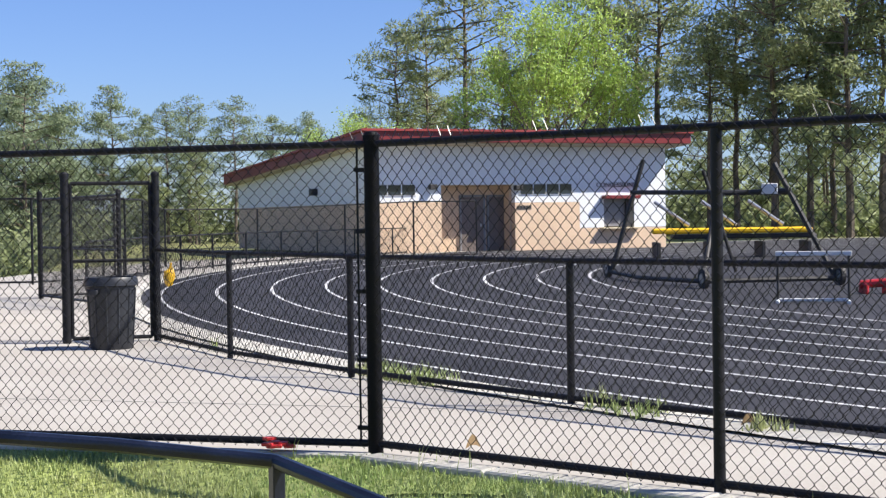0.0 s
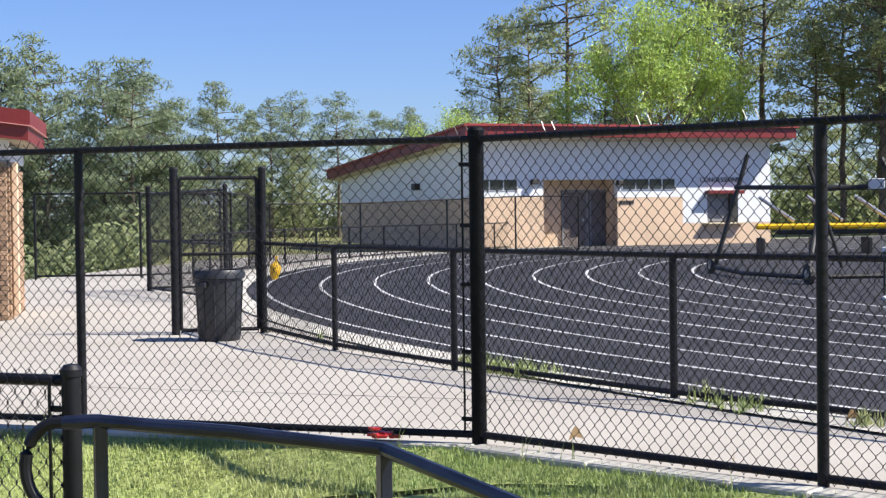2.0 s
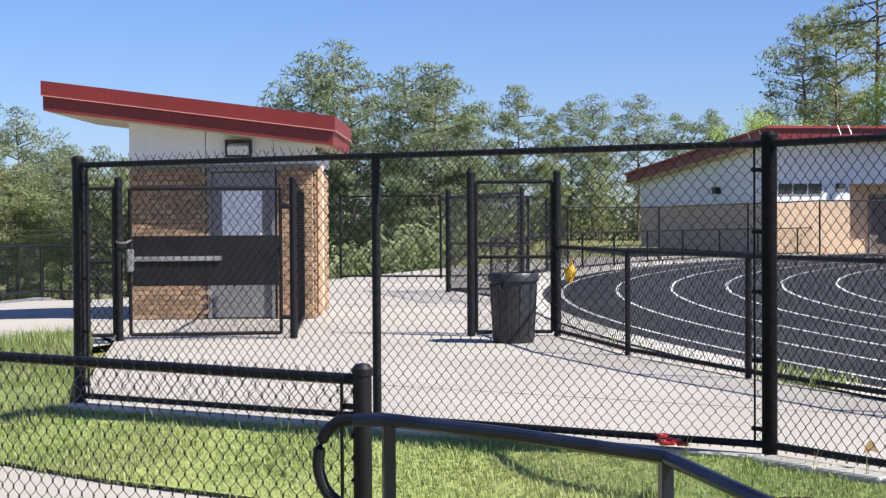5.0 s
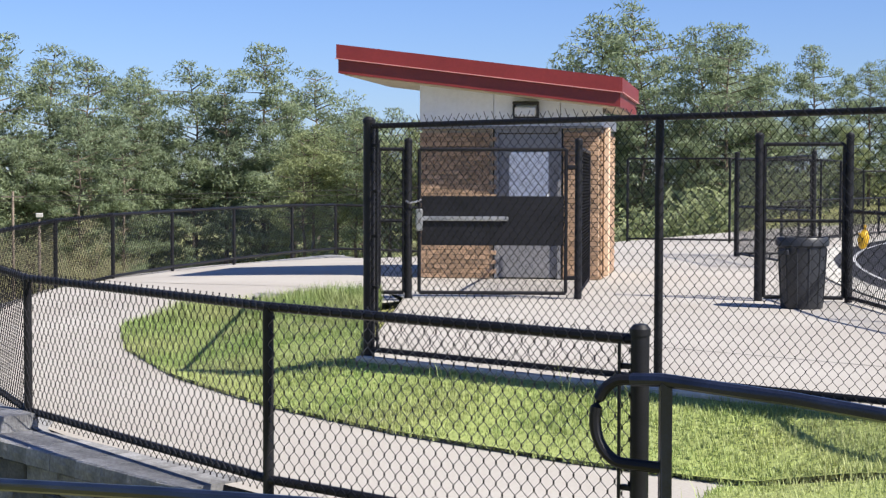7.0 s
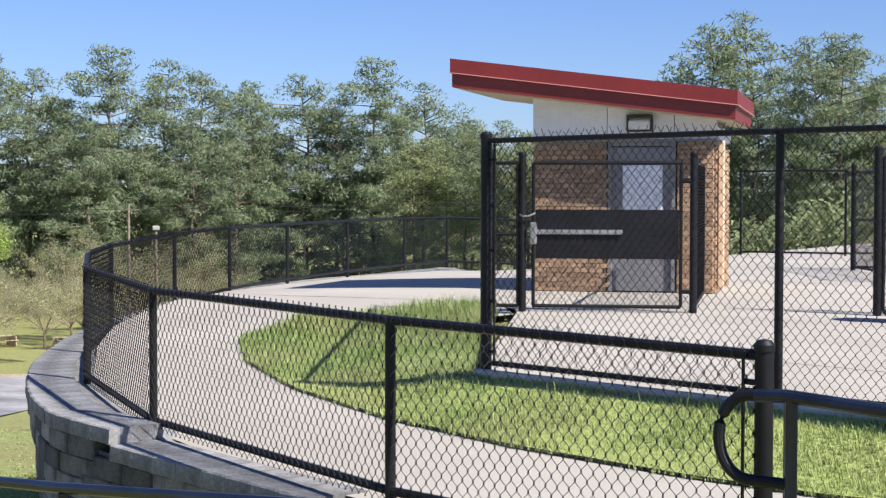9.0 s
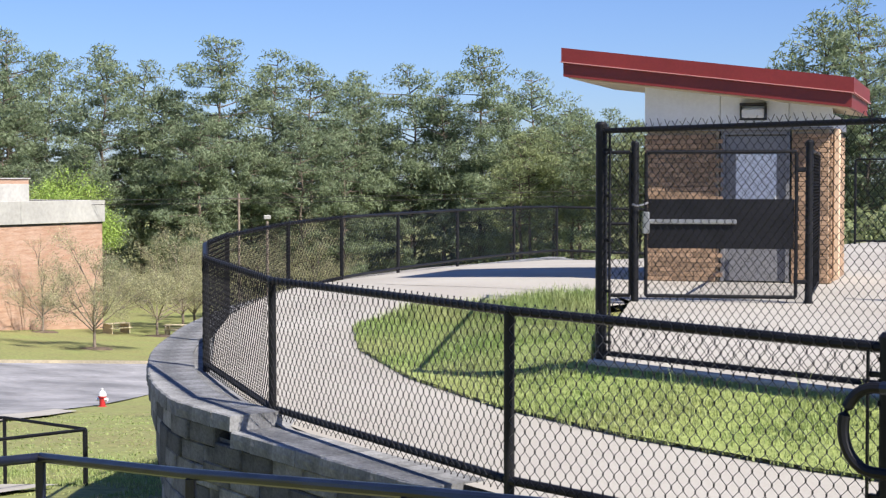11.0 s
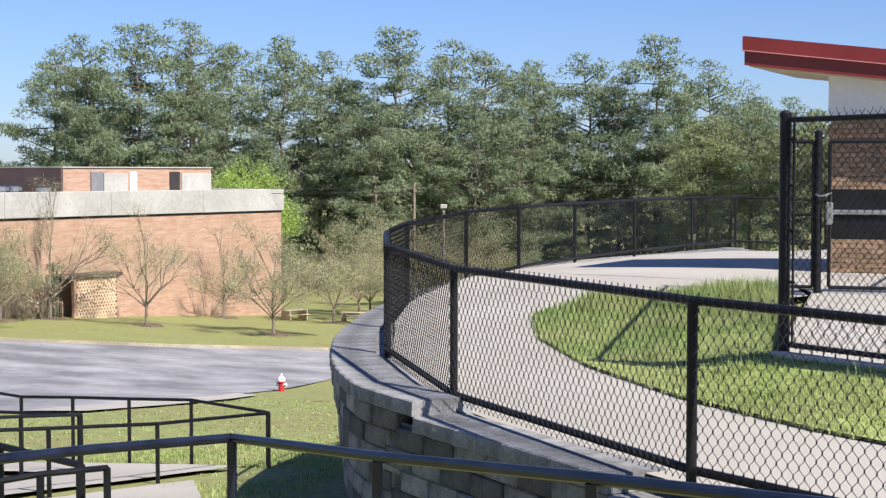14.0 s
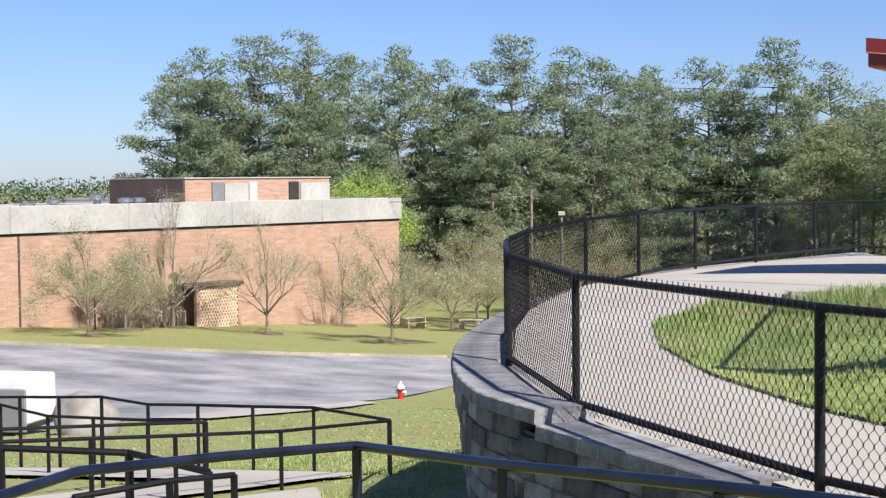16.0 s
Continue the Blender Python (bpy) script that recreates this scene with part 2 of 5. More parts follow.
    def mesh(self, name, material, smooth=False):
        me = bpy.data.meshes.new(name)
        me.from_pydata(self.v, [], self.f)
        me.materials.append(material)
        bm = bmesh.new()
        bm.from_mesh(me)
        if len(self.f) < 60000 and not smooth == "loose":
            bmesh.ops.recalc_face_normals(bm, faces=bm.faces)
        bm.to_mesh(me)
        bm.free()
        if smooth is True:
            me.polygons.foreach_set("use_smooth", [True] * len(me.polygons))
            me.set_sharp_from_angle(angle=radians(35))
        return me


def part(name, shape, material, parent, label="", smooth=False, placed=True):
    """One mesh under a thing. placed: its points are in the world's metres, not in the thing's own."""
    ob = new(name, shape if isinstance(shape, bpy.types.Mesh) else shape.mesh(name, material, smooth))
    ob.parent = parent
    if placed:
        up, m = parent, Matrix()
        while up:
            m = up.matrix_parent_inverse.copy() @ up.matrix_basis @ m if not up.parent else up.parent.matrix_basis @ up.matrix_parent_inverse @ up.matrix_basis
            up = None
        ob.matrix_parent_inverse = m.inverted()
    if label:
        ob["label"] = label
    return ob


def thing(name, at, label, category, group="", turn=0.0):
    ob = new(name)
    ob.empty_display_size = 0.2
    ob.matrix_basis = pose(*at, 0, 0, turn)
    return tagged(ob, label, category, group)


def solid(name, shape, material, label, category="", group="", kind="", smooth=False):
    return tagged(new(name, shape.mesh(name, material, smooth)), label, category, group, kind)


def lerp(a, b, k):
    return a + (b - a) * k


def along(p, q, k):
    return tuple(lerp(a, b, k) for a, b in zip(p, q))


def needle_clump(s, r, c, rad, n, size):
    """A rounded clump of needle sprays: short blades that lie roughly along the clump's own surface, thinner beneath."""
    for _ in range(n):
        w = Vector((r.gauss(0, 1), r.gauss(0, 1), r.gauss(0.25, 0.9))).normalized()
        p = c + Vector((w.x * rad, w.y * rad, w.z * rad * 0.52)) * r.uniform(0.5, 1.1)
        nrm = (w + Vector((r.gauss(0, 0.45), r.gauss(0, 0.45), r.gauss(0.1, 0.45)))).normalized()
        a = (w.cross(Vector((r.gauss(0, 1), r.gauss(0, 1), r.gauss(0, 1)))) + w * r.uniform(-0.2, 0.9)).normalized()
        b = nrm.cross(a).normalized() * size * r.uniform(0.22, 0.4)
        a = a * size * r.uniform(0.6, 1.3)
        k = len(s.v)
        s.v += [tuple(p - b * 0.5), tuple(p + b * 0.5), tuple(p + a)]
        s.f.append((k, k + 1, k + 2))


# ---- the ground ----
# The edge of the raised ground: the retaining wall, then the far fence line.
EDGE = [(9.0, 2.2), (2.0, 4.6), (-2.3, 6.2), (-4.44, 6.95), (-4.96, 7.13), (-5.86, 7.49), (-6.53, 7.76), (-7.33, 8.08), (-8.11, 8.42), (-8.73, 8.87), (-9.33, 9.4),
        (-10.09, 10.17), (-10.8, 10.97), (-11.57, 12.0), (-12.6, 13.5), (-14.0, 16.0), (-15.2, 19.0), (-16.1, 22.3), (-16.7, 26.0), (-17.0, 30.0), (-13.8, 31.4), (-12.1, 35.4), (-11.0, 48.0),
        (-14.0, 58.0), (-18.0, 82.0), (-60.0, 420.0), (-300.0, 2600.0)]


def edge_gap(x, y):
    """Distance from the raised ground's edge: positive on top, negative below."""
    best, side = 1e9, 1
    for (ax, ay), (bx, by) in zip(EDGE, EDGE[1:]):
        dx, dy = bx - ax, by - ay
        k = max(0, min(1, ((x - ax) * dx + (y - ay) * dy) / (dx * dx + dy * dy)))
        px, py = ax + k * dx - x, ay + k * dy - y
        d = px * px + py * py
        if d < best - 1e-9:
            best, side = d, (1 if dx * (y - ay) - dy * (x - ax) < 0 else -1)
    return math.sqrt(best) * side


def low_ground(x, y):
    """The slope below the wall and the level of road and lawn."""
    r = math.hypot(x, y)
    plane = max(-0.0155 * x - 0.073 * y - 4.8, -10.5)
    slope = -0.12 - 0.118 * r
    k = 0.35
    return math.log(math.exp(plane / k) + math.exp(slope / k)) * k if r < 200 else plane


def smooth_step(a, b, v):
    k = max(0.0, min(1.0, (v - a) / (b - a)))
    return k * k * (3 - 2 * k)


def plaza_level(x, y):
    """The plaza: level by the booth, falling gently towards the curved fence beyond it."""
    u = -x - 9.93
    return -0.165 * min(1.0, max(0.0, u / 5.7)) ** 2 - 0.12 * smooth_step(23.0, 31.0, y) * smooth_step(11.8, 13.6, -x)


def ramp_level(x, y):
    """The concrete walk that climbs along the low fence."""
    return -0.37 + (0.37 + plaza_level(x, y)) * smooth_step(7.5, 18.0, y + 0.15 * (-x - 8))


FENCE_LINE = [(4.2, 4.95), (1.33, 7.55), (-0.41, 9.08), (-5.63, 10.6), (-8.47, 16.12)]   # the tall fence


def fence_gap(x, y):
    """Distance from the tall fence on its outer side; 0 within."""
    best, side = 1e9, 1
    for (ax, ay), (bx, by) in zip(FENCE_LINE, FENCE_LINE[1:]):
        dx, dy = bx - ax, by - ay
        k = max(0, min(1, ((x - ax) * dx + (y - ay) * dy) / (dx * dx + dy * dy)))
        px, py = ax + k * dx - x, ay + k * dy - y
        d = px * px + py * py
        if d < best - 1e-9:
            best, side = d, (1 if dx * (y - ay) - dy * (x - ax) > 0 else -1)
    return math.sqrt(best) * side


WALK_EDGE = [(-8.5, 16.0), (-8.9, 15.5), (-9.75, 14.3), (-9.95, 13.1), (-8.9, 11.8), (-7.55, 10.65), (-6.1, 9.78), (-4.7, 9.18), (-3.3, 8.75), (-2.2, 8.5), (-2.2, 6.5), (0.5, 5.2)]   # grass meets walk


def bank(x, y):
    """The grass between the tall fence and the walk."""
    g, e = max(0.0, fence_gap(x, y)), 1e9
    for (ax, ay), (bx, by) in zip(WALK_EDGE, WALK_EDGE[1:]):
        dx, dy = bx - ax, by - ay
        k = max(0, min(1, ((x - ax) * dx + (y - ay) * dy) / (dx * dx + dy * dy)))
        e = min(e, math.hypot(ax + k * dx - x, ay + k * dy - y))
    return lerp(ramp_level(x, y) + 0.012, -0.03, smooth_step(0, 1, e / (e + g + 1e-6)))


def height(x, y):
    g = edge_gap(x, y)
    if g <= (0.55 if y < 34 else 0.0):
        z = low_ground(x, y)
        if y > 34:
            z = max(z, 0.45 * g)
        elif g > -3 and -3 < x < 3 and y < 7:
            z = max(z, -0.75 + 0.25 * g)
        return z
    return min(bank(x, y), ramp_level(x, y)) - 0.1 if fence_gap(x, y) > -0.4 and y < 19 else plaza_level(x, y) - 0.12


def axis(fine0, fine1, step, far):
    v = [fine0 + step * k for k in range(int((fine1 - fine0) / step) + 1)]
    s = step
    while v[-1] < far:
        s *= 1.22
        v.append(v[-1] + s)
    s = step
    while v[0] > -far:
        s *= 1.22
        v.insert(0, v[0] - s)
    return v


gx, gy = axis(-19, 6, 0.35, 3200), axis(-2, 36, 0.35, 3200)
ground = Shape()
ground.v = [(x, y, height(x, y) + (0.03 * noise.noise((x * 0.8, y * 0.8, 0)) if edge_gap(x, y) < -1 else 0)) for y in gy for x in gx]
nx = len(gx)
ground.f = [(j * nx + i, j * nx + i + 1, (j + 1) * nx + i + 1, (j + 1) * nx + i) for j in range(len(gy) - 1) for i in range(nx - 1)]
solid("ground", ground, LAWN, "mown green lawn and grassy slope", kind="structure", smooth="loose")


def draped(name, poly, step, level, material, label, kind="structure"):
    """A sheet cut to an outline and laid at the level given by a function of the plan."""
    bm = bmesh.new()
    bm.faces.new([bm.verts.new((x, y, 0)) for x, y in poly])
    xs, ys = [p[0] for p in poly], [p[1] for p in poly]
    for a, b, ax in ((min(xs), max(xs), 0), (min(ys), max(ys), 1)):
        k = a + step
        while k < b:
            co = (k, 0, 0) if ax == 0 else (0, k, 0)
            no = (1, 0, 0) if ax == 0 else (0, 1, 0)
            bmesh.ops.bisect_plane(bm, geom=bm.verts[:] + bm.edges[:] + bm.faces[:], plane_co=co, plane_no=no)
            k += step
    for v in bm.verts:
        v.co.z = level(v.co.x, v.co.y)
    for f in bm.faces:
        f.normal_update()
        if f.normal.z < 0:
            f.normal_flip()
    me = bpy.data.meshes.new(name)
    bm.to_mesh(me)
    bm.free()
    me.materials.append(material)
    return tagged(new(name, me), label, "", "", kind)


# the concrete plaza inside the tall fence, as far as the track, and the walk outside it
PLAZA = [(4.3, 5.0), (1.33, 7.5), (-0.41, 9.0), (-5.68, 10.55), (-8.2, 16.3), (-9.0, 17.3), (-12.3, 17.6), (-13.6, 18.0), (-15.0, 19.1), (-15.8, 22.3), (-16.25, 26.0),
         (-16.45, 29.25), (-13.7, 30.55), (-11.8, 31.5), (-11.8, 35.0), (-10.8, 48.0), (-9.0, 54.0), (-3.0, 59.0), (10.0, 64.0), (40.0, 74.0), (40.0, -6.0), (12.0, -6.0)]
draped("pavement", PLAZA, 0.9, plaza_level, CONCRETE, "pale concrete plaza")
WALKWAY = [(-0.6, 7.1), (-2.1, 6.64), (-4.35, 7.14), (-5.8, 7.75), (-7.2, 8.56), (-8.5, 9.5), (-9.75, 10.65), (-11.0, 12.1), (-12.25, 13.85), (-13.6, 16.4), (-14.6, 18.7),
           (-13.5, 18.05), (-12.3, 17.65), (-9.0, 17.35), (-8.2, 16.2), (-8.5, 15.3), (-9.2, 14.2), (-9.4, 13.2), (-8.5, 12.1), (-7.25, 11.0), (-5.9, 10.15), (-4.6, 9.5), (-3.2, 9.05), (-1.6, 8.7), (-0.2, 8.2)]
draped("walkway", WALKWAY, 0.6, lambda x, y: ramp_level(x, y) - 0.004, CONCRETE, "pale concrete walk that climbs beside the low fence")

# expansion joints of the plaza: thin dark grooves
for k, (a, b) in enumerate((((-6.0, 13.0), (2.4, 10.4)), ((-8.0, 24.0), (-5.5, 23.4)))):
    d = Vector((b[0] - a[0], b[1] - a[1]))
    j = Shape().box(((a[0] + b[0]) / 2, (a[1] + b[1]) / 2, 0.002), (d.length, 0.012, 0.006), turn=math.degrees(math.atan2(d.y, d.x)))
    solid("pavement_joint", j, KERB, "thin joint in the concrete", kind="structure")

# ---- the running track ----
OUT_C, OUT_R, IN_C, IN_R = (40.23, 36.49), 46.12, (38.79, 31.66), 35.66        # outer and inner lane line
TC, R_IN, LANE = IN_C, IN_R, 1.22


def bend(k, shift, z, a0=96, a1=266, n=140):
    """A lane line: k runs from 0 (inside) to 8 (outside); shift in metres outwards."""
    cx, cy, r = lerp(IN_C[0], OUT_C[0], k / 8), lerp(IN_C[1], OUT_C[1], k / 8), lerp(IN_R, OUT_R, k / 8) + shift
    return [(cx + r * math.cos(radians(lerp(a0, a1, i / n))), cy + r * math.sin(radians(lerp(a0, a1, i / n))), z) for i in range(n + 1)]


def ring(a, b):
    n = len(a)
    return Shape().add(a + b, [(k, k + 1, n + k + 1, n + k) for k in range(n - 1)])


solid("running_track", ring(bend(0, -1.5, 0.012), bend(8, 0.35, 0.012)), TRACK, "dark rubber running track", kind="structure", smooth="loose")
for k in range(9):
    solid("lane_line", ring(bend(k, -0.03, 0.017), bend(k, 0.03, 0.017)), LINE, "white painted lane line", kind="structure", smooth="loose")
solid("track_kerb", ring(bend(8, 0.35, 0.02), bend(8, 0.75, 0.02)), KERB, "pale concrete edging round the track", kind="structure", smooth="loose")
infield = Shape()
a = bend(0, -1.5, 0.008)
infield.add([(TC[0] + 10, TC[1], 0.008)] + a, [(0, k, k + 1) for k in range(1, len(a))])
solid("infield", infield, TRACK, "dark rubber surface inside the bend", kind="structure", smooth="loose")


# ---- fences ----
def lattice(s, p, q, lo, hi, cell=(0.074, 0.08), r=0.0034, barbs=0.0, wave=0.004, woven=True, stand=0.0):
    """Chain-link between two uprights: crossing wires in two planes. lo, hi: heights at both ends as (start, end)."""
    p, q = Vector((*p, 0)), Vector((*q, 0))
    d = q - p
    L = d.length
    d.normalize()
    side = Vector((-d.y, d.x, 0))
    H = min(hi[0] - lo[0], hi[1] - lo[1])

    def at(u, v, o):
        k = u / L
        b = lerp(lo[0], lo[1], k)
        t = lerp(hi[0], hi[1], k)
        return p + d * u + side * o + Vector((0, 0, b + (t - b) * v / H))

    step, rise = cell[0], cell[1]
    if not woven:
        g = rise / step
        n = int((L + H / g) / step) + 1
        for fam in (1, -1):
            for k in range(n + 1):
                u0 = k * step - H / g
                ua, ub = max(0.0, u0), min(L, u0 + H / g)
                if ub - ua < 0.01:
                    continue
                va, vb = (ua - u0) * g, (ub - u0) * g
                if fam < 0:
                    va, vb = H - va, H - vb
                s.tube(at(ua, va, fam * wave), at(ub, vb, fam * wave), r, n=3, caps=False)
        return s
    # woven wires: each one zigzags upwards and hooks into its neighbours with a short upright bend
    half, rows = step / 2, max(2, round(H / (rise / 2)))
    n, dv, kink = int(L / half), H / rows, rise * 0.06
    front = side if side.dot(p) < 0 else -side
    for i in range(n):
        base = len(s.v)
        for j in range(rows + 1):
            right = (i + j) % 2
            u = (i + (1.02 if right else -0.02)) * half
            lift = front * (stand + (0.0025 if right else -0.0025))
            for v in (max(0.0, j * dv - kink), min(H, j * dv + kink)):
                c = at(min(max(u, 0.0), L), v, 0) + lift
                s.v += [tuple(c + d * r), tuple(c - d * (r * 0.5) + front * (r * 0.87)), tuple(c - d * (r * 0.5) - front * (r * 0.87))]
        for j in range(2 * rows + 1):
            o = base + 3 * j
            s.f += [(o, o + 1, o + 4, o + 3), (o + 1, o + 2, o + 5, o + 4), (o + 2, o, o + 3, o + 5)]
        if barbs and (i + rows) % 2:
            a = at(min((i + 1) * half, L), H, 0) + front * stand
            k = 0.7 + 0.3 * math.sin(i * 12.9)
            s.tube(a, a + d * (barbs * 0.6 * k) + Vector((0, 0, barbs * k)), r, n=3, caps=False)
            s.tube(a, a - d * (barbs * 0.5) + Vector((0, 0, barbs * (1.5 - k))), r, n=3, caps=False)
    return s


def post(x, y, z0, z1, r=0.03, cap=True):
    s = Shape()
    prof = [(r, 0), (r, z1 - z0)]
    if cap:
        prof += [(r * 1.12, z1 - z0), (r * 1.12, z1 - z0 + 0.03), (r * 0.75, z1 - z0 + 0.05), (r * 0.1, z1 - z0 + 0.055)]
    return s.lathe((x, y, z0), prof, 12)


def fence(posts, tall, label, r_post=0.03, r_rail=0.022, foot=0.06, group="", bottom=True, barbs=0.055, cell=(0.074, 0.084), wire=0.003, end_r=None, rail_up=0.0, mid=False, woven=True, over=0.0):
    """Chain-link fence along posts (x, y, ground)."""
    x0, y0, z0 = posts[0]
    f = thing("chain_link_fence", (x0, y0, z0), label, "fence", group)
    for k, (x, y, z) in enumerate(posts):
        ends = end_r and k in (0, len(posts) - 1)
        part("post", post(x, y, z - 0.03, z + tall - (0 if ends else 0.03), end_r if ends else r_post, cap=bool(ends)), BLACK, f, smooth=True)
    for (ax, ay, az), (bx, by, bz) in zip(posts, posts[1:]):
        part("top_rail", Shape().tube((ax, ay, az + tall - 0.02 + rail_up), (bx, by, bz + tall - 0.02 + rail_up), r_rail, n=10), BLACK, f, smooth=True)
        if bottom:
            part("bottom_rail", Shape().tube((ax, ay, az + foot), (bx, by, bz + foot), r_rail, n=10), BLACK, f, smooth=True)
        if mid:
            part("middle_rail", Shape().tube((ax, ay, az + tall * 0.5), (bx, by, bz + tall * 0.5), r_rail * 0.8, n=8), BLACK, f, smooth=True)
        s = lattice(Shape(), (ax, ay), (bx, by), (az + 0.03, bz + 0.03), (az + tall + over, bz + tall + over), barbs=barbs, cell=cell, r=wire, woven=woven and ay < 19, stand=r_rail + 0.003 if woven else 0.0)
        part("wire_mesh", s, WIRE, f, smooth="loose")
    return f


TALL = 1.83
fence([(-5.63, 10.6, 0), (-3.03, 9.84, 0), (-0.41, 9.08, 0)], TALL, "tall black chain-link fence along the concrete plaza", end_r=0.045)
fence([(-0.41, 9.08, 0), (1.34, 7.6, -0.01), (3.1, 6.1, -0.02), (4.9, 4.6, -0.02)], TALL, "tall black chain-link fence above the concrete kerb", end_r=0.045)
fence([(-5.63, 10.6, 0), (-7.05, 13.36, 0), (-8.47, 16.12, 0)], TALL, "tall black chain-link fence beside the grass bank", end_r=0.04)
# straps and tension bars on the end posts
for x, y, dx, dy in ((-0.41, 9.08, -0.96, 0.28), (-5.63, 10.6, 0.96, -0.28)):
    s = Shape()
    s.box((x + dx * 0.09, y + dy * 0.09, 0.93), (0.012, 0.02, 1.76))
    for zz in (0.15, 0.55, 0.95, 1.3, 1.66):
        s.box((x + dx * 0.05, y + dy * 0.05, zz), (0.11, 0.03, 0.025), 0.004, math.degrees(math.atan2(dy, dx)))
    solid("tension_bar", s, BLACK, "black tension bar with straps on a fence post", "fence fitting")

LOW = 1.07
fence([(-3.31, 17.96, 0), (-2.14, 15.53, 0), (-0.81, 13.47, 0), (0.91, 11.2, 0), (2.98, 8.95, 0), (5.0, 6.9, 0)], LOW, "low black chain-link fence along the running track", wire=0.0028, cell=(0.074, 0.09), barbs=0, over=0.02)


# the low fence on the retaining wall
WALLPOSTS = [(-2.06, 6.48, -0.36), (-4.33, 7.0, -0.33), (-7.24, 8.49, -0.34), (-9.35, 10.12, -0.30), (-10.95, 11.9, -0.27), (-12.0, 13.45, -0.24), (-13.67, 16.65, -0.19),
             (-14.58, 19.1, -0.165), (-15.25, 21.6, -0.155), (-15.77, 24.3, -0.145), (-16.1, 26.95, -0.135), (-16.3, 29.1, -0.15), (-13.6, 30.35, -0.24), (-11.6, 31.3, -0.2)]
fence(WALLPOSTS, 1.05, "low black chain-link fence that curves along the retaining wall", end_r=0.043, wire=0.003, cell=(0.074, 0.1), barbs=0, over=0.03, r_rail=0.026, foot=0.09)
solid("tension_bar", Shape().box((-2.15, 6.46, 0.16), (0.01, 0.02, 1.0)).box((-2.1, 6.47, 0.55), (0.1, 0.03, 0.025), 0.004, -12).box((-2.1, 6.47, 0.0), (0.1, 0.03, 0.025), 0.004, -12), BLACK, "black tension bar with straps on the low fence", "fence fitting")

# back fences
fence([(-11.6, 34.7, 0), (-9.2, 34.85, 0), (-7.7, 36.5, 0), (-7.7, 40.0, 0), (-8.2, 44.0, -0.1), (-8.4, 47.1, -0.2), (-5.9, 49.6, -0.2), (-3.25, 51.8, -0.1), (-1.0, 53.6, 0.0), (1.2, 55.3, 0)],
      1.95, "tall black chain-link fence in front of the woods", cell=(0.15, 0.16), wire=0.003, barbs=0, woven=False)
far_posts = [(OUT_C[0] + (OUT_R + 1.6) * math.cos(radians(a)), OUT_C[1] + (OUT_R + 1.6) * math.sin(radians(a)), 0) for a in (186, 183, 180, 176.5, 173, 169.5, 166, 162.5, 159, 155.5, 152, 148.5, 145, 141.5)]
fence(far_posts, 1.0, "low black chain-link fence on the far side of the track", cell=(0.15, 0.16), wire=0.003, barbs=0, woven=False)


def gate(x0, y0, x1, y1, z0, z1, label, panel=False, mesh=True, mid=False):
    """Framed gate leaf with chain-link."""
    g = thing("gate", (x0, y0, 0), label, "gate")
    for x, y in ((x0, y0), (x1, y1)):
        part("stile", Shape().tube((x, y, z0), (x, y, z1), 0.022), BLACK, g, smooth=True)
    part("top_rail", Shape().tube((x0, y0, z1), (x1, y1, z1), 0.022), BLACK, g, smooth=True)
    part("bottom_rail", Shape().tube((x0, y0, z0), (x1, y1, z0), 0.022), BLACK, g, smooth=True)
    if mid:
        part("middle_rail", Shape().tube((x0, y0, (z0 + z1) / 2), (x1, y1, (z0 + z1) / 2), 0.02), BLACK, g, smooth=True)
    part("wire_mesh", lattice(Shape(), (x0, y0), (x1, y1), (z0, z0), (z1, z1), barbs=0), WIRE, g, smooth="loose")
    return g


def posts_of(label, *places):
    for x, y, z1, r in places:
        solid("gate_post", post(x, y, -0.02, z1, r), BLACK, label, "post", "gate posts", smooth=True)


# the gate before the ticket booth
posts_of("black steel gate post", (-5.1, 24.5, 1.84, 0.04), (-6.27, 17.03, 1.84, 0.045), (-8.12, 16.26, 1.84, 0.045), (-4.3, 17.72, 1.9, 0.05), (-3.31, 17.96, 1.9, 0.045), (-7.35, 28.4, 1.9, 0.05))
bg = gate(-8.0, 16.31, -6.4, 16.96, 0.07, 1.76, "closed black chain-link gate with a dark panel and a push bar")
gd = Vector((1.6, 0.65)).normalized()
gturn = math.degrees(math.atan2(gd.y, gd.x))
part("panel", Shape().box((-7.2, 16.635, 0.92), (1.68, 0.012, 0.58), 0.003, gturn), BLACK, bg, "dark plastic sheet wired to the gate")
bar = part("push_bar", Shape().box((-7.5, 16.49, 0.945), (1.04, 0.05, 0.055), 0.012, gturn), STEEL, bg, "steel push bar")
part("latch_box", Shape().box((-7.98, 16.27, 0.93), (0.08, 0.09, 0.26), 0.015, gturn), STEEL, bg, "steel latch housing")
part("chain", Shape().pipe([(-8.12, 16.2, 1.15), (-8.07, 16.19, 1.13), (-8.0, 16.22, 1.14), (-7.95, 16.26, 1.17)], 0.012, 6), STEEL, bg, "chain round post and frame")
for zz in (0.25, 1.55):
    part("hinge", Shape().box((-6.34, 16.99, zz), (0.12, 0.05, 0.05), 0.01, gturn), BLACK, bg)
gate(-6.3, 17.12, -7.2, 19.95, 0.05, 1.78, "black chain-link panel between gate post and booth")
gate(-4.24, 17.74, -3.37, 17.95, 0.05, 1.82, "narrow black chain-link gate beside the waste bin", mid=True)
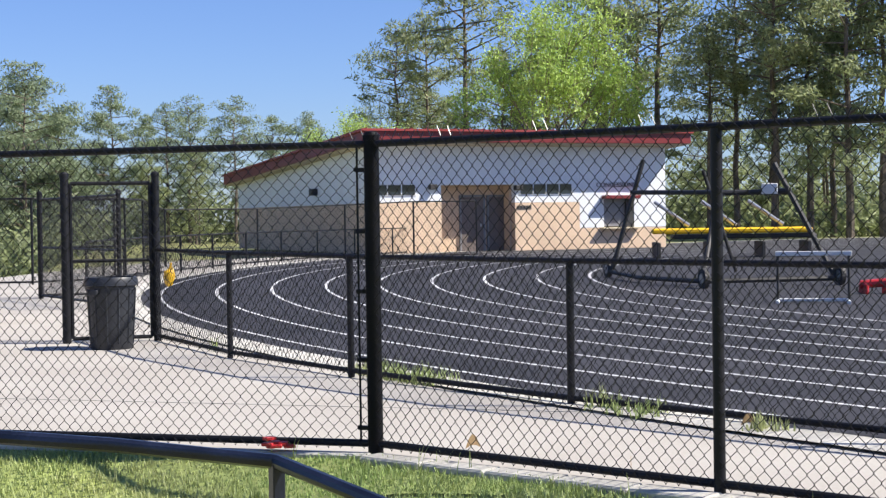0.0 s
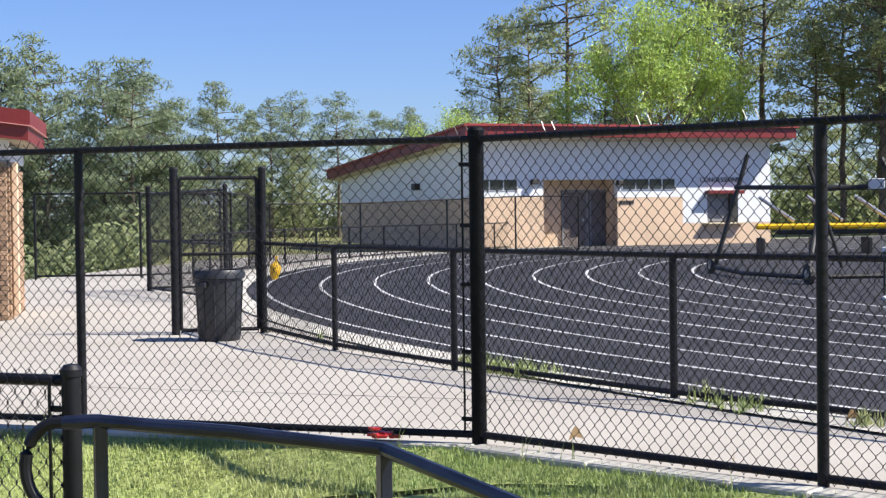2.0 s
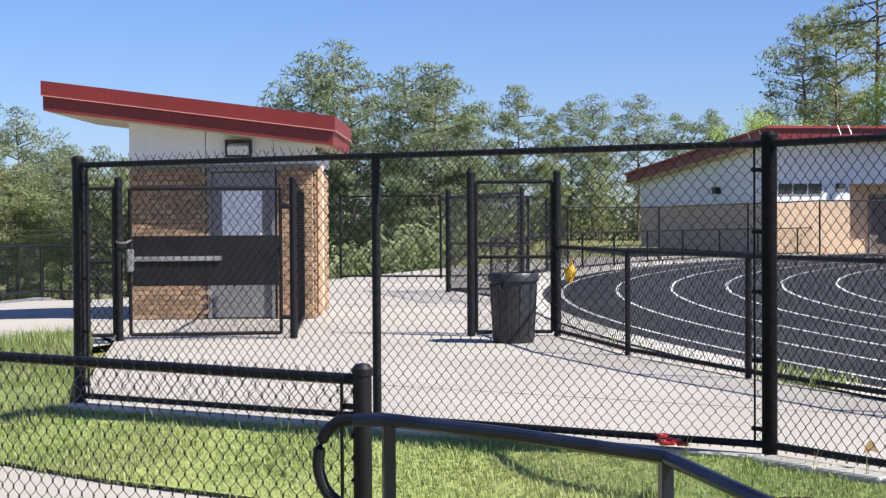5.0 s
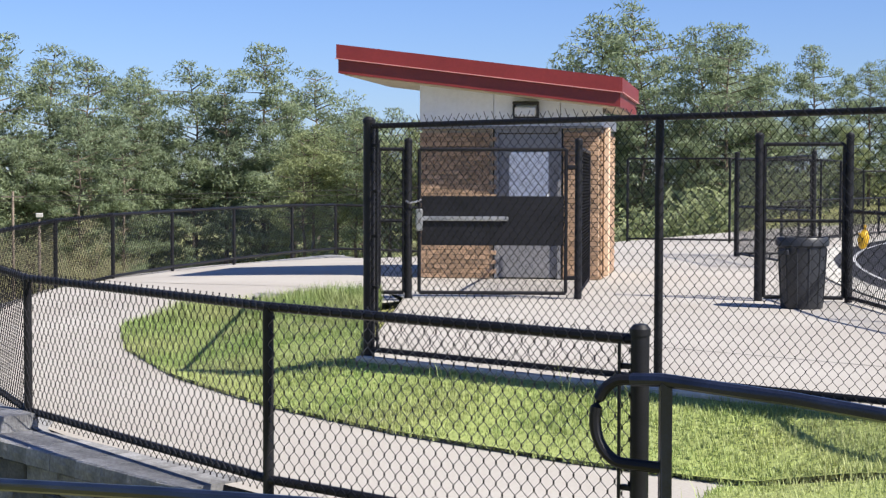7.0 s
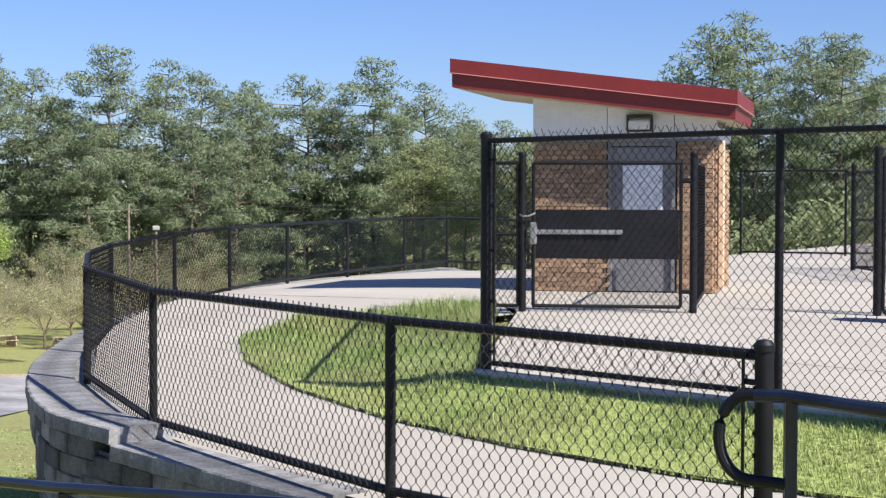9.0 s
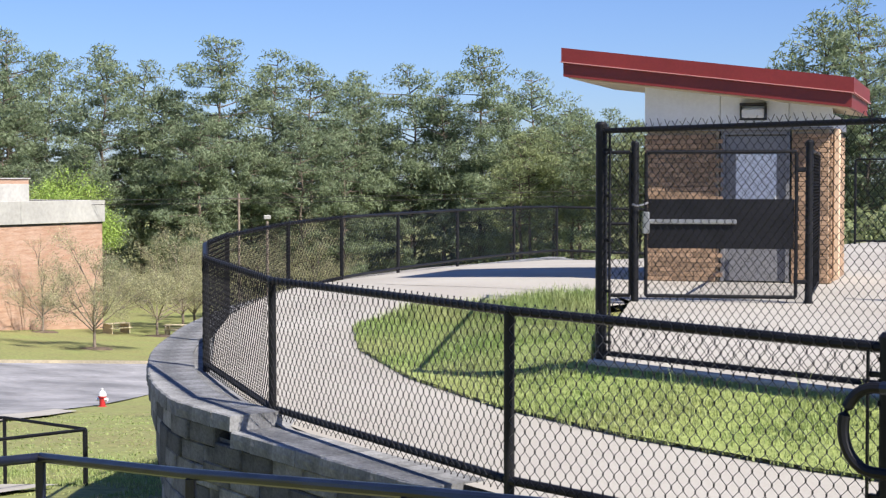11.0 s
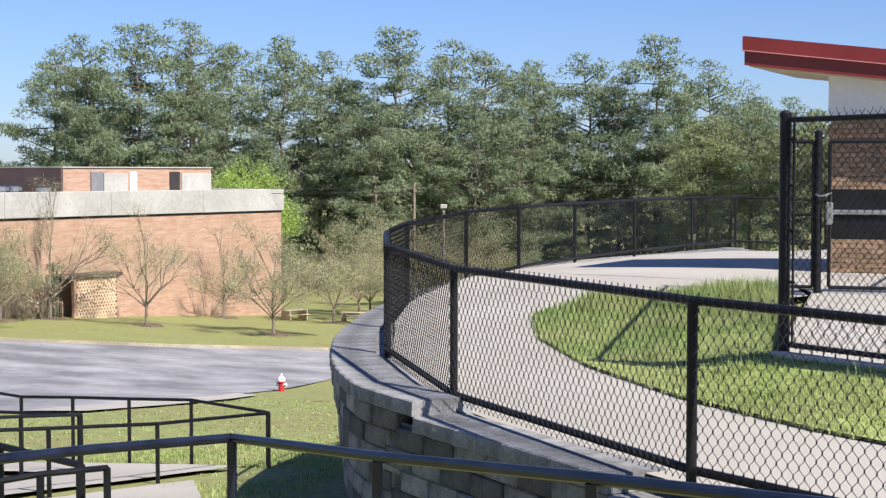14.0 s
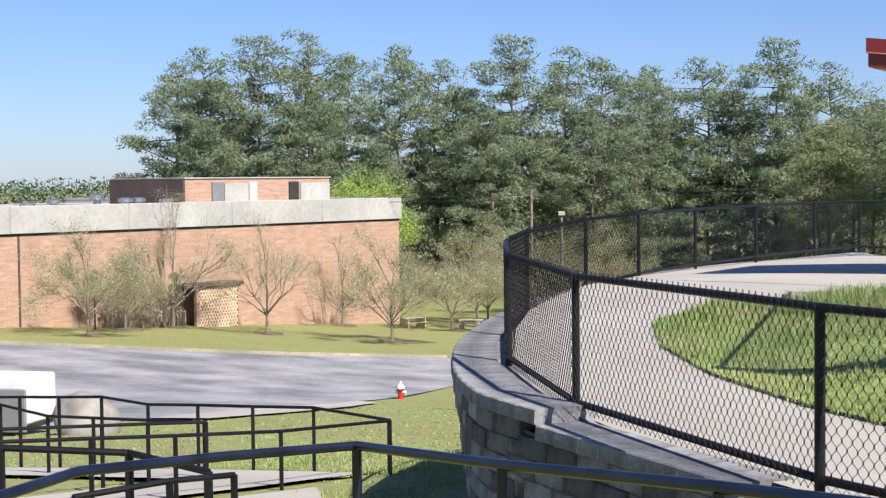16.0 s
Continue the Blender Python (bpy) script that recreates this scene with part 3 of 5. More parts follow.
# open leaf behind it
gate(-7.35, 28.4, -5.1, 24.5, 0.06, 1.8, "black chain-link panel across the plaza", mid=True)
gate(-8.44, 16.13, -8.17, 16.24, 0.07, 1.76, "narrow fixed chain-link panel beside the gate post", mid=True)
gate(-7.35, 28.4, -5.9, 28.9, 0.06, 1.8, "black chain-link gate far across the plaza", mid=True)


# ---- kerb under the tall fence ----
def kerb_run(pts, w, h0, h1, name, label, n_each):
    t = thing(name, (*pts[0], 0), label, "kerb")
    s0 = 0
    for (ax, ay), (bx, by) in zip(pts, pts[1:]):
        d = Vector((bx - ax, by - ay))
        n = max(1, round(d.length / n_each))
        for k in range(n):
            c = Vector((ax, ay)) + d * ((k + 0.5) / n)
            part("kerb_block", Shape().box((c.x, c.y, (h0 + h1) / 2), (d.length / n - 0.008, w, h1 - h0), 0.012, math.degrees(math.atan2(d.y, d.x))), KERB, t)
    return t


kerb_run([(-5.7, 10.56), (-0.43, 9.03)], 0.1, -0.5, 0.01, "fence_kerb", "pale concrete kerb under the tall fence", 2.6)
kerb_run([(-0.45, 8.97), (1.3, 7.5), (4.9, 4.48)], 0.18, -0.6, 0.014, "fence_kerb", "pale concrete kerb of blocks under the tall fence", 0.42)


# ---- the retaining wall ----
def rounded(pts, n=5):
    """A smooth line through the points."""
    out = []
    for k in range(len(pts) - 1):
        p0, p1, p2, p3 = (Vector(pts[max(0, min(len(pts) - 1, k + j))]) for j in (-1, 0, 1, 2))
        for i in range(n):
            t = i / n
            q = 0.5 * (2 * p1 + (p2 - p0) * t + (2 * p0 - 5 * p1 + 4 * p2 - p3) * t * t + (3 * p1 - p0 - 3 * p2 + p3) * t ** 3)
            out.append((q.x, q.y))
    return out + [tuple(pts[-1])]


WALL_LINE = rounded(EDGE[2:EDGE.index((-17.0, 30.0)) + 1])


def wall_point(s):
    """Point and heading on the wall's outer line, s metres from its start."""
    pts = WALL_LINE
    for (ax, ay), (bx, by) in zip(pts, pts[1:]):
        L = math.hypot(bx - ax, by - ay)
        if s <= L or (bx, by) == pts[-1]:
            return Vector((lerp(ax, bx, s / L), lerp(ay, by, s / L))), math.degrees(math.atan2(by - ay, bx - ax))
        s -= L


WALL_LEN = sum(math.hypot(b[0] - a[0], b[1] - a[1]) for a, b in zip(WALL_LINE, WALL_LINE[1:]))


def cap_top(x):
    """The caps step up one course twice as the wall runs out."""
    return -0.48 if x > -4.85 else -0.362 if x > -7.37 else -0.25


CAP_THICK = 0.115
rng = random.Random(5)
wall = thing("retaining_wall", (-5.0, 7.0, -2.5), "curved retaining wall of grey split-face blocks", "wall")
COURSE, BLK = 0.165, 0.43
variants = []
for k in range(5):
    s = Shape().box((0, 0, 0), (BLK - 0.012, 0.3, COURSE - 0.01), 0.012)
    s.v = [(x, y + (rng.uniform(-0.02, 0.02) if y > 0 else 0), z) for x, y, z in s.v]
    variants.append(s.mesh("block", BLOCK))
rest = Shape()
s = 0.0
count = 0
while s < WALL_LEN:
    p, h = wall_point(s + BLK / 2)
    top = cap_top(p.x) - CAP_THICK
    bottom = low_ground(p.x, p.y) - 0.25
    n = 0
    z = top - COURSE / 2
    while z > bottom:
        off = (BLK / 2 if n % 2 else 0)
        p, h = wall_point(min(s + BLK / 2 + off, WALL_LEN - 0.1))
        nrm = Vector((-math.sin(radians(h)), math.cos(radians(h))))
        lean = 0.02 * n + rng.uniform(-0.014, 0.014)
        c = (p.x - nrm.x * (0.15 + lean), p.y - nrm.y * (0.15 + lean), z)
        if 1.6 < s < 12 and count < 300:
            b = part("block", variants[rng.randrange(5)], BLOCK, wall, placed=False)
            b.matrix_basis = wall.matrix_basis.inverted() @ pose(*c, 0, 0, h + 180)
            count += 1
        else:
            rest.box(c, (BLK - 0.012, 0.3, COURSE - 0.01), 0.0, h)
        lift = cap_top(p.x) - CAP_THICK - top
        if abs(lift) > 0.01:                      # cut blocks that close the courses at a step
            rest.box((c[0] - nrm.x * 0.012, c[1] - nrm.y * 0.012, z + lift), (BLK - 0.012, 0.3, COURSE - 0.01), 0.0, h)
        n += 1
        z -= COURSE
    s += BLK
for k in range(int(WALL_LEN / 0.4)):
    (p, h), (q, _) = wall_point(k * 0.4), wall_point(k * 0.4 + 0.4)
    inw = Vector((math.sin(radians(h)), -math.cos(radians(h))))
    z0, z1 = low_ground(p.x, p.y) - 0.3, min(cap_top(p.x), cap_top(q.x)) - 0.09
    up, dn = inw * 0.055, inw * (0.055 + 0.02 * (z1 - z0) / COURSE)      # battered like the courses
    rest.add([(p.x + dn.x, p.y + dn.y, z0), (q.x + dn.x, q.y + dn.y, z0), (q.x + up.x, q.y + up.y, z1), (p.x + up.x, p.y + up.y, z1)], [(0, 1, 2, 3)])
tagged(part("far_blocks", rest, BLOCK, wall), kind="stuff")
# caps: split-edged stones
CAPW = 0.31


def cap_stone(depth, thick, seed):
    """A cap with a rough split front edge and a slightly uneven top."""
    r = random.Random(seed)
    c = Shape()
    n = 4
    rows = []
    for k in range(n + 1):
        x = lerp(-CAPW / 2 + 0.004, CAPW / 2 - 0.004, k / n)
        front = depth / 2 + r.uniform(-0.007, 0.005)
        rows.append([(x, -depth / 2, -thick / 2), (x, front + r.uniform(-0.006, 0.006), -thick / 2), (x, front + r.uniform(-0.004, 0.008), 0.0), (x, front - 0.002, thick / 2 - 0.01), (x, front - 0.015, thick / 2 + r.uniform(-0.003, 0.001)), (x, -depth / 2, thick / 2)])
    v = [p for row in rows for p in row]
    w = len(rows[0])
    f = [(k * w + i, k * w + (i + 1) % w, (k + 1) * w + (i + 1) % w, (k + 1) * w + i) for k in range(n) for i in range(w)]
    f += [tuple(range(w))[::-1], tuple(range(n * w, n * w + w))]
    return c.add(v, f).mesh("cap_stone", CAP)


cap_stones = [cap_stone(0.42, CAP_THICK, k) for k in range(7)]
caprest = Shape()
s = 0.0
while s < WALL_LEN - 0.2:
    p, h = wall_point(s + CAPW / 2)
    nrm = Vector((-math.sin(radians(h)), math.cos(radians(h))))
    c = (p.x - nrm.x * 0.19, p.y - nrm.y * 0.19, cap_top(p.x) - CAP_THICK / 2)
    if s < 15:
        b = part("cap_stone", cap_stones[rng.randrange(7)], CAP, wall, placed=False)
        b.matrix_basis = wall.matrix_basis.inverted() @ pose(*c, 0, 0, h)
    else:
        caprest.box(c, (CAPW - 0.004, 0.42, CAP_THICK), 0.0, h)
    s += CAPW
tagged(part("far_cap_stones", caprest, CAP, wall), kind="stuff")
# earth and gravel strip behind the caps
strip = Shape()
n = 60
inner, outer = [], []
for k in range(n + 1):
    p, h = wall_point(lerp(0, WALL_LEN - 0.05, k / n))
    nrm = Vector((-math.sin(radians(h)), math.cos(radians(h))))
    outer.append((p.x - nrm.x * 0.34, p.y - nrm.y * 0.34, cap_top(p.x) - 0.02))
    inner.append((p.x - nrm.x * 0.72, p.y - nrm.y * 0.72, ramp_level(p.x, p.y) - 0.006))
strip.add(outer + inner, [(k, k + 1, n + 2 + k, n + 1 + k) for k in range(n)])
solid("wall_backfill", strip, CAP, "concrete strip behind the wall caps", kind="structure", smooth="loose")


# ---- handrails by the stairs ----
def railing(name, pts, posts, label, r=0.024, second=None, square=False):
    t = thing(name, pts[0], label, "handrail")
    part("rail", Shape().pipe(pts, r, 10), RAIL, t, smooth=True)
    if second:
        part("lower_rail", Shape().pipe([(x, y, z - second) for x, y, z in pts], r * 0.85, 8), RAIL, t, smooth=True)
    for x, y, z0, z1 in posts:
        part("post", Shape().box((x, y, (z0 + z1) / 2), (r * 1.7, r * 1.7, z1 - z0), 0.004, 30), RAIL, t)
    return t


hook = [(-2.13, 6.3, 0.53)]
railing("stair_handrail", [(-2.02, 6.25, 0.52), (-1.88, 6.22, 0.53), (-1.3, 6.13, 0.495), (-0.66, 6.04, 0.435), (-0.1, 5.28, 0.35), (0.46, 4.52, 0.265), (1.0, 3.78, 0.18)],
        [(-1.86, 6.22, -0.75, 0.52), (-0.66, 6.04, -0.8, 0.43), (0.46, 4.52, -1.0, 0.25)], "blue-black painted steel handrail with a curled end", r=0.03)
loop = [(-2.02 - 0.03 - 0.14 * math.sin(radians(a)), 6.25, 0.335 + 0.185 * math.cos(radians(a))) for a in range(0, 181, 12)]
solid("handrail_loop", Shape().pipe([(-1.95, 6.24, 0.52)] + loop + [(-1.86, 6.22, 0.15)], 0.026, 10), BLACK, "curled black end of the stair handrail", "handrail", smooth=True)


# ---- the ticket booth ----
booth = thing("ticket_booth", (-9.73, 19.83, 0), "small brick ticket booth with white panels and a slanted red roof", "booth")
BX = Vector((0.97, 0.243)).normalized()       # along the front
BY = Vector((-BX.y, BX.x))                    # to the back
B0 = Vector((-9.73, 19.83))
BT = math.degrees(math.atan2(BX.y, BX.x))
BW, BD = 2.6, 2.4


def bp(u, v, z):
    p = B0 + BX * u + BY * v
    return (p.x, p.y, z)


def bbox(u0, u1, v0, v1, z0, z1, bevel=0.006):
    return Shape().box(bp((u0 + u1) / 2, (v0 + v1) / 2, (z0 + z1) / 2), (u1 - u0, v1 - v0, z1 - z0), bevel, BT)


part("wall", bbox(0.03, 1.06, 0.04, 0.2, 0, 2.13), MORTAR, booth)
part("wall", bbox(2.06, BW - 0.04, 0.04, 0.2, 0, 2.13), MORTAR, booth)
part("wall", bbox(BW - 0.2, BW - 0.04, 0.2, BD - 0.04, 0, 2.13), MORTAR, booth)
part("wall", bbox(0.03, 0.2, 0.2, BD - 0.03, 0, 2.16), MORTAR, booth)
part("wall", bbox(0.2, BW - 0.2, BD - 0.2, BD - 0.03, 0, 2.16), MORTAR, booth)
# white panels above, with joints, following the roof slope
def slope_z(u):
    return 2.915 - 0.127 * (u + 1.09)
for u0, u1 in ((0.0, 1.065), (1.075, 2.015), (2.025, BW)):
    poly = [bp(u0, 0.02, 2.16), bp(u1, 0.02, 2.16), bp(u1, 0.02, slope_z(u1)), bp(u0, 0.02, slope_z(u0))]
    back = [bp(u0, 0.16, 2.16), bp(u1, 0.16, 2.16), bp(u1, 0.16, slope_z(u1)), bp(u0, 0.16, slope_z(u0))]
    part("panel", Shape().add(poly + back, [(0, 1, 2, 3), (7, 6, 5, 4), (0, 4, 5, 1), (1, 5, 6, 2), (2, 6, 7, 3), (3, 7, 4, 0)]), WHITEPAN, booth, "white panel")
for u0, u1 in ((0.0, 0.14), (BW - 0.14, BW)):
    part("panel", bbox(u0, u1, 0.165, BD, 2.16, slope_z(u1 if u0 > 1 else 0.3) - 0.1), WHITEPAN, booth, "white panel")
part("sill_flashing", bbox(-0.02, BW + 0.02, -0.03, 0.1, 2.13, 2.165), GREY, booth, "grey metal flashing")
# the door
door = part("door", bbox(1.13, 1.99, 0.07, 0.12, 0.02, 2.06), GREY, booth, "grey metal door")
part("door_frame", Shape().box(bp(1.11, 0.1, 1.06), (0.06, 0.16, 2.1), 0.006, BT).box(bp(2.01, 0.1, 1.06), (0.06, 0.16, 2.1), 0.006, BT).box(bp(1.56, 0.1, 2.1), (0.96, 0.16, 0.06), 0.006, BT), GREY, booth)
part("notice_panel", bbox(1.29, 1.85, 0.055, 0.068, 1.12, 1.8, 0.003), PALE, booth, "pale blank panel on the door")
part("handle", bbox(1.9, 1.95, 0.03, 0.07, 0.98, 1.04, 0.008), STEEL, booth)
# wall lamp
lamp = part("wall_lamp", bbox(1.35, 1.72, -0.07, 0.02, 2.465, 2.51, 0.01), DARK, booth, "dark hooded wall lamp")
part("lens", bbox(1.385, 1.685, -0.11, 0.015, 2.3, 2.43, 0.02), WHITE, lamp, "pale lens")
part("bracket", bbox(1.35, 1.72, -0.02, 0.019, 2.27, 2.298, 0.005), DARK, lamp)
for u in (1.352, 1.69):
    part("side_frame", bbox(u, u + 0.03, -0.05, 0.018, 2.3, 2.463, 0.005), DARK, lamp)
# roof: a slanted red slab with a stepped fascia
def roof_piece(u0, u1, v0, v1, lift0, lift1):
    q = []
    for z in (lift0, lift1):
        for u, v in ((u0, v0), (u1, v0), (u1, v1), (u0, v1)):
            q.append(bp(u, v, slope_z(u) + z))
    return Shape().add(q, [(3, 2, 1, 0), (4, 5, 6, 7), (0, 1, 5, 4), (1, 2, 6, 5), (2, 3, 7, 6), (3, 0, 4, 7)])
part("soffit", roof_piece(-1.0, BW + 0.25, -0.42, BD + 0.05, -0.02, 0.004), SOFFIT, booth, "cream soffit")
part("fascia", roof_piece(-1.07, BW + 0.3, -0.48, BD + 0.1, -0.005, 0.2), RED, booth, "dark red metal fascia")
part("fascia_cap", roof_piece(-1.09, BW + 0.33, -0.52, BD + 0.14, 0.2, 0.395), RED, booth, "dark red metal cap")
# the edge's glint is put into its colour
part("drip_edge", roof_piece(-1.105, BW + 0.345, -0.535, BD + 0.155, 0.188, 0.2), DRIP_HIGHLIGHT, booth, "pale red drip edge")
part("downpipe", Shape().box(bp(BW + 0.05, 0.3, 1.1), (0.09, 0.09, 2.1), 0.015, BT), TANBLOCK, booth)


# ---- the concession building across the track ----
CX = Vector((0.92, 0.39)).normalized()
CY = Vector((-CX.y, CX.x))
C0 = Vector((-2.75, 59.2))
CT = math.degrees(math.atan2(CX.y, CX.x))
CW, CD = 13.0, 18.5
hall = thing("concession_building", (C0.x, C0.y, 0), "low white and tan building with a slanted red roof", "building")


def cp(u, v, z):
    p = C0 + CX * u + CY * v
    return (p.x, p.y, z)


def cbox(u0, u1, v0, v1, z0, z1, bevel=0.01):
    return Shape().box(cp((u0 + u1) / 2, (v0 + v1) / 2, (z0 + z1) / 2), (u1 - u0, v1 - v0, z1 - z0), bevel, CT)


def roof_z(v):
    return 4.2 - 0.056 * v
part("tan_wall", cbox(0, 2.95, 0, 0.3, 0, 1.95), TANBLOCK, hall, "tan block wall")
part("tan_wall", cbox(6.1, 9.0, 0, 0.3, 0, 1.9), TANBLOCK, hall, "tan block wall")
part("tan_wall", cbox(9.0, CW, 0.005, 0.3, 0, 0.85), TANBLOCK, hall, "tan block wall")
part("tan_wall", cbox(0, 0.3, 0.3, CD, 0, 1.95), TANBLOCK, hall, "tan block wall")
part("white_wall", cbox(0, 2.95, 0, 0.3, 1.96, 4.15), WHITEPAN, hall, "white wall panels")
part("white_wall", cbox(2.96, 6.09, 0, 0.3, 2.62, 4.15), WHITEPAN, hall, "white wall panels")
part("white_wall", cbox(6.1, 9.0, 0, 0.3, 1.91, 4.15), WHITEPAN, hall, "white wall panels")
part("white_wall", cbox(9.0, 10.1, 0, 0.3, 0.86, 4.15), WHITEPAN, hall, "white wall panels")
part("white_wall", cbox(11.5, CW, 0, 0.3, 0.86, 4.15), WHITEPAN, hall, "white wall panels")
part("white_wall", cbox(10.1, 11.5, 0, 0.3, 2.1, 4.15), WHITEPAN, hall, "white wall panels")
for v0, v1 in ((0.3, 6.3), (6.31, 12.3), (12.31, CD)):
    zz = 1.955
    a, b = cp(0, v0, zz), cp(0, v1, zz)
    a2, b2 = cp(0.3, v0, zz), cp(0.3, v1, zz)
    up = lambda p, v: (p[0], p[1], roof_z(v) - 0.05)
    part("white_wall", Shape().add([a, b, b2, a2, up(a, v0), up(b, v1), up(b2, v1), up(a2, v0)], [(0, 1, 2, 3), (7, 6, 5, 4), (0, 4, 5, 1), (1, 5, 6, 2), (2, 6, 7, 3), (3, 7, 4, 0)]), WHITEPAN, hall, "white wall panels")
part("tan_wall", cbox(CW - 0.3, CW, 0.3, CD, 0, 3.2), TANBLOCK, hall)
# entrance recess with two dark doors
part("recess_wall", cbox(2.95, 3.05, 0.3, 1.0, 0, 2.7), TANBLOCK, hall)
part("recess_wall", cbox(6.0, 6.1, 0.3, 1.0, 0, 2.7), TANBLOCK, hall)
part("recess_wall", cbox(3.05, 6.0, 0.9, 1.0, 0, 2.7), TANBLOCK, hall)
part("recess_ceiling", cbox(3.05, 6.0, 0.3, 0.9, 2.62, 2.7), SOFFIT, hall)
for u in (4.15, 5.35):
    d = part("door", cbox(u, u + 0.95, 0.82, 0.89, 0.02, 2.15), DOORBROWN, hall, "dark brown door")
    part("frame", Shape().box(cp(u - 0.04, 0.86, 1.1), (0.08, 0.12, 2.2), 0.01, CT).box(cp(u + 0.99, 0.86, 1.1), (0.08, 0.12, 2.2), 0.01, CT).box(cp(u + 0.475, 0.86, 2.2), (1.11, 0.12, 0.08), 0.01, CT), GREY, d, "grey door frame")
    part("handle", cbox(u + 0.8, u + 0.86, 0.78, 0.82, 0.98, 1.1), STEEL, d)
# high windows
for u0, n in ((0.15, 3), (6.35, 4)):
    w = part("window", cbox(u0 - 0.06, u0 + n * 0.58 + 0.02, -0.03, 0.05, 2.2, 2.68), WHITE, hall, "white framed high window")
    for k in range(n):
        part("pane", cbox(u0 + k * 0.58, u0 + k * 0.58 + 0.52, -0.05, -0.02, 2.25, 2.63, 0.004), GLASS, w)
# lamps under the eaves
for u, z in ((2.55, 2.45), (6.2, 2.4)):
    part("wall_lamp", cbox(u - 0.16, u + 0.16, -0.25, 0, z, z + 0.2, 0.03), DARK, hall, "dark wall lamp")
part("wall_lamp", Shape().box(cp(-0.12, 6.5, 2.5), (0.25, 0.5, 0.28), 0.03, CT), DARK, hall, "dark wall lamp")
# serving hatch with shutter and small awning
part("hatch", cbox(10.15, 11.45, 0.12, 0.2, 0.9, 2.05), GREY, hall, "grey serving hatch")
part("hatch_shutter", cbox(11.12, 11.46, -0.02, 0.11, 0.9, 2.05), DARK, hall)
part("hatch_awning", cbox(10.0, 11.6, -0.4, -0.005, 2.02, 2.16), RED, hall, "red awning edge")
part("counter", cbox(9.9, 11.7, -0.3, 0.1, 0.8, 0.87), SOFFIT, hall)
# roof
def hall_roof(u0, u1, v0, v1, l0, l1):
    q = []
    for l in (l0, l1):
        for u, v in ((u0, v0), (u1, v0), (u1, v1), (u0, v1)):
            q.append(cp(u, v, roof_z(v) + l))
    return Shape().add(q, [(3, 2, 1, 0), (4, 5, 6, 7), (0, 1, 5, 4), (1, 2, 6, 5), (2, 3, 7, 6), (3, 0, 4, 7)])
part("soffit", hall_roof(-0.5, CW + 0.5, -0.9, CD + 0.4, -0.08, -0.01), SOFFIT, hall, "cream soffit")
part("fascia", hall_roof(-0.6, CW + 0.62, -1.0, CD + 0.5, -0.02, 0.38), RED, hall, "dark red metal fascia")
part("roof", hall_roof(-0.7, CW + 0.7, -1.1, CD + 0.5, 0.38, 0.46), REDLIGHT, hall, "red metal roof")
for u in [k * 0.6 - 0.5 for k in range(23)]:
    part("roof_seam", hall_roof(u, u + 0.04, -1.1, CD + 0.5, 0.46, 0.5), REDLIGHT, hall)


def lettering(text, size, at, turn, material, name, label):
    cu = bpy.data.curves.new(name, "FONT")
    cu.body, cu.size, cu.extrude, cu.align_x = text, size, 0.01, "LEFT"
    tmp = bpy.data.objects.new("tmp", cu)
    scene.collection.objects.link(tmp)
    bpy.context.view_layer.update()
    me = bpy.data.meshes.new_from_object(tmp.evaluated_get(bpy.context.evaluated_depsgraph_get()))
    bpy.data.objects.remove(tmp)
    me.materials.append(material)
    ob = new(name, me)
    ob.matrix_basis = pose(*at, 90, 0, turn)
    return ob


sign = lettering("CONCESSIONS", 0.27, cp(9.75, -0.02, 2.5), CT, DARK, "sign_lettering", "")
tagged(sign, "dark letters on the white wall over the hatch", "sign")
bars = Shape()
for k in range(5):
    bars.box(cp(6.25 + 0.13 * k, -0.015, 1.72), (0.1, 0.02, 0.14), 0.0, CT)
solid("sign_lettering", bars, DARK, "dark small letters on the tan wall", "sign")


# ---- the school ----
SA, SB = Vector((-85.6, 83.6)), Vector((-82.1, 47.3))
SX = (SB - SA).normalized()
SN = Vector((SX.y, -SX.x))
if SN.x < 0:
    SN = -SN                                  # towards the road
ST = math.degrees(math.atan2(SX.y, SX.x))
school = thing("school_building", (SA.x, SA.y, -9.6), "long brick school with a pale concrete parapet", "building")


def sbox(u0, u1, v0, v1, z0, z1, bevel=0.0):
    p = SA + SX * ((u0 + u1) / 2) - SN * ((v0 + v1) / 2)
    return Shape().box((p.x, p.y, (z0 + z1) / 2), (u1 - u0, v1 - v0, z1 - z0), bevel, ST)


part("brick_wall", sbox(0, 70, 0, 40, -11, -1.5), BRICKWALL, school, "orange brick wall")
for k in range(8):
    part("parapet", sbox(k * 9.0 - 0.15, k * 9.0 + 8.83, -0.18, 0.5, -1.5, 0.15, 0.03), PARAPET, school, "pale concrete parapet")
part("parapet", sbox(-0.15, 0.4, 0.55, 40, -1.5, 0.15, 0.03), PARAPET, school, "pale concrete parapet")
# thin dark strip that paints the shade below the parapet
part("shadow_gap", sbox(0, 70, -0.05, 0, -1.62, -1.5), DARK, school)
part("flat_roof", sbox(0.4, 70, 0.5, 40, -1.5, -0.3), PARAPET, school)
part("wall_joint", sbox(35.1, 35.25, -0.03, 0, -9.5, -1.6), BROWNPAN, school)
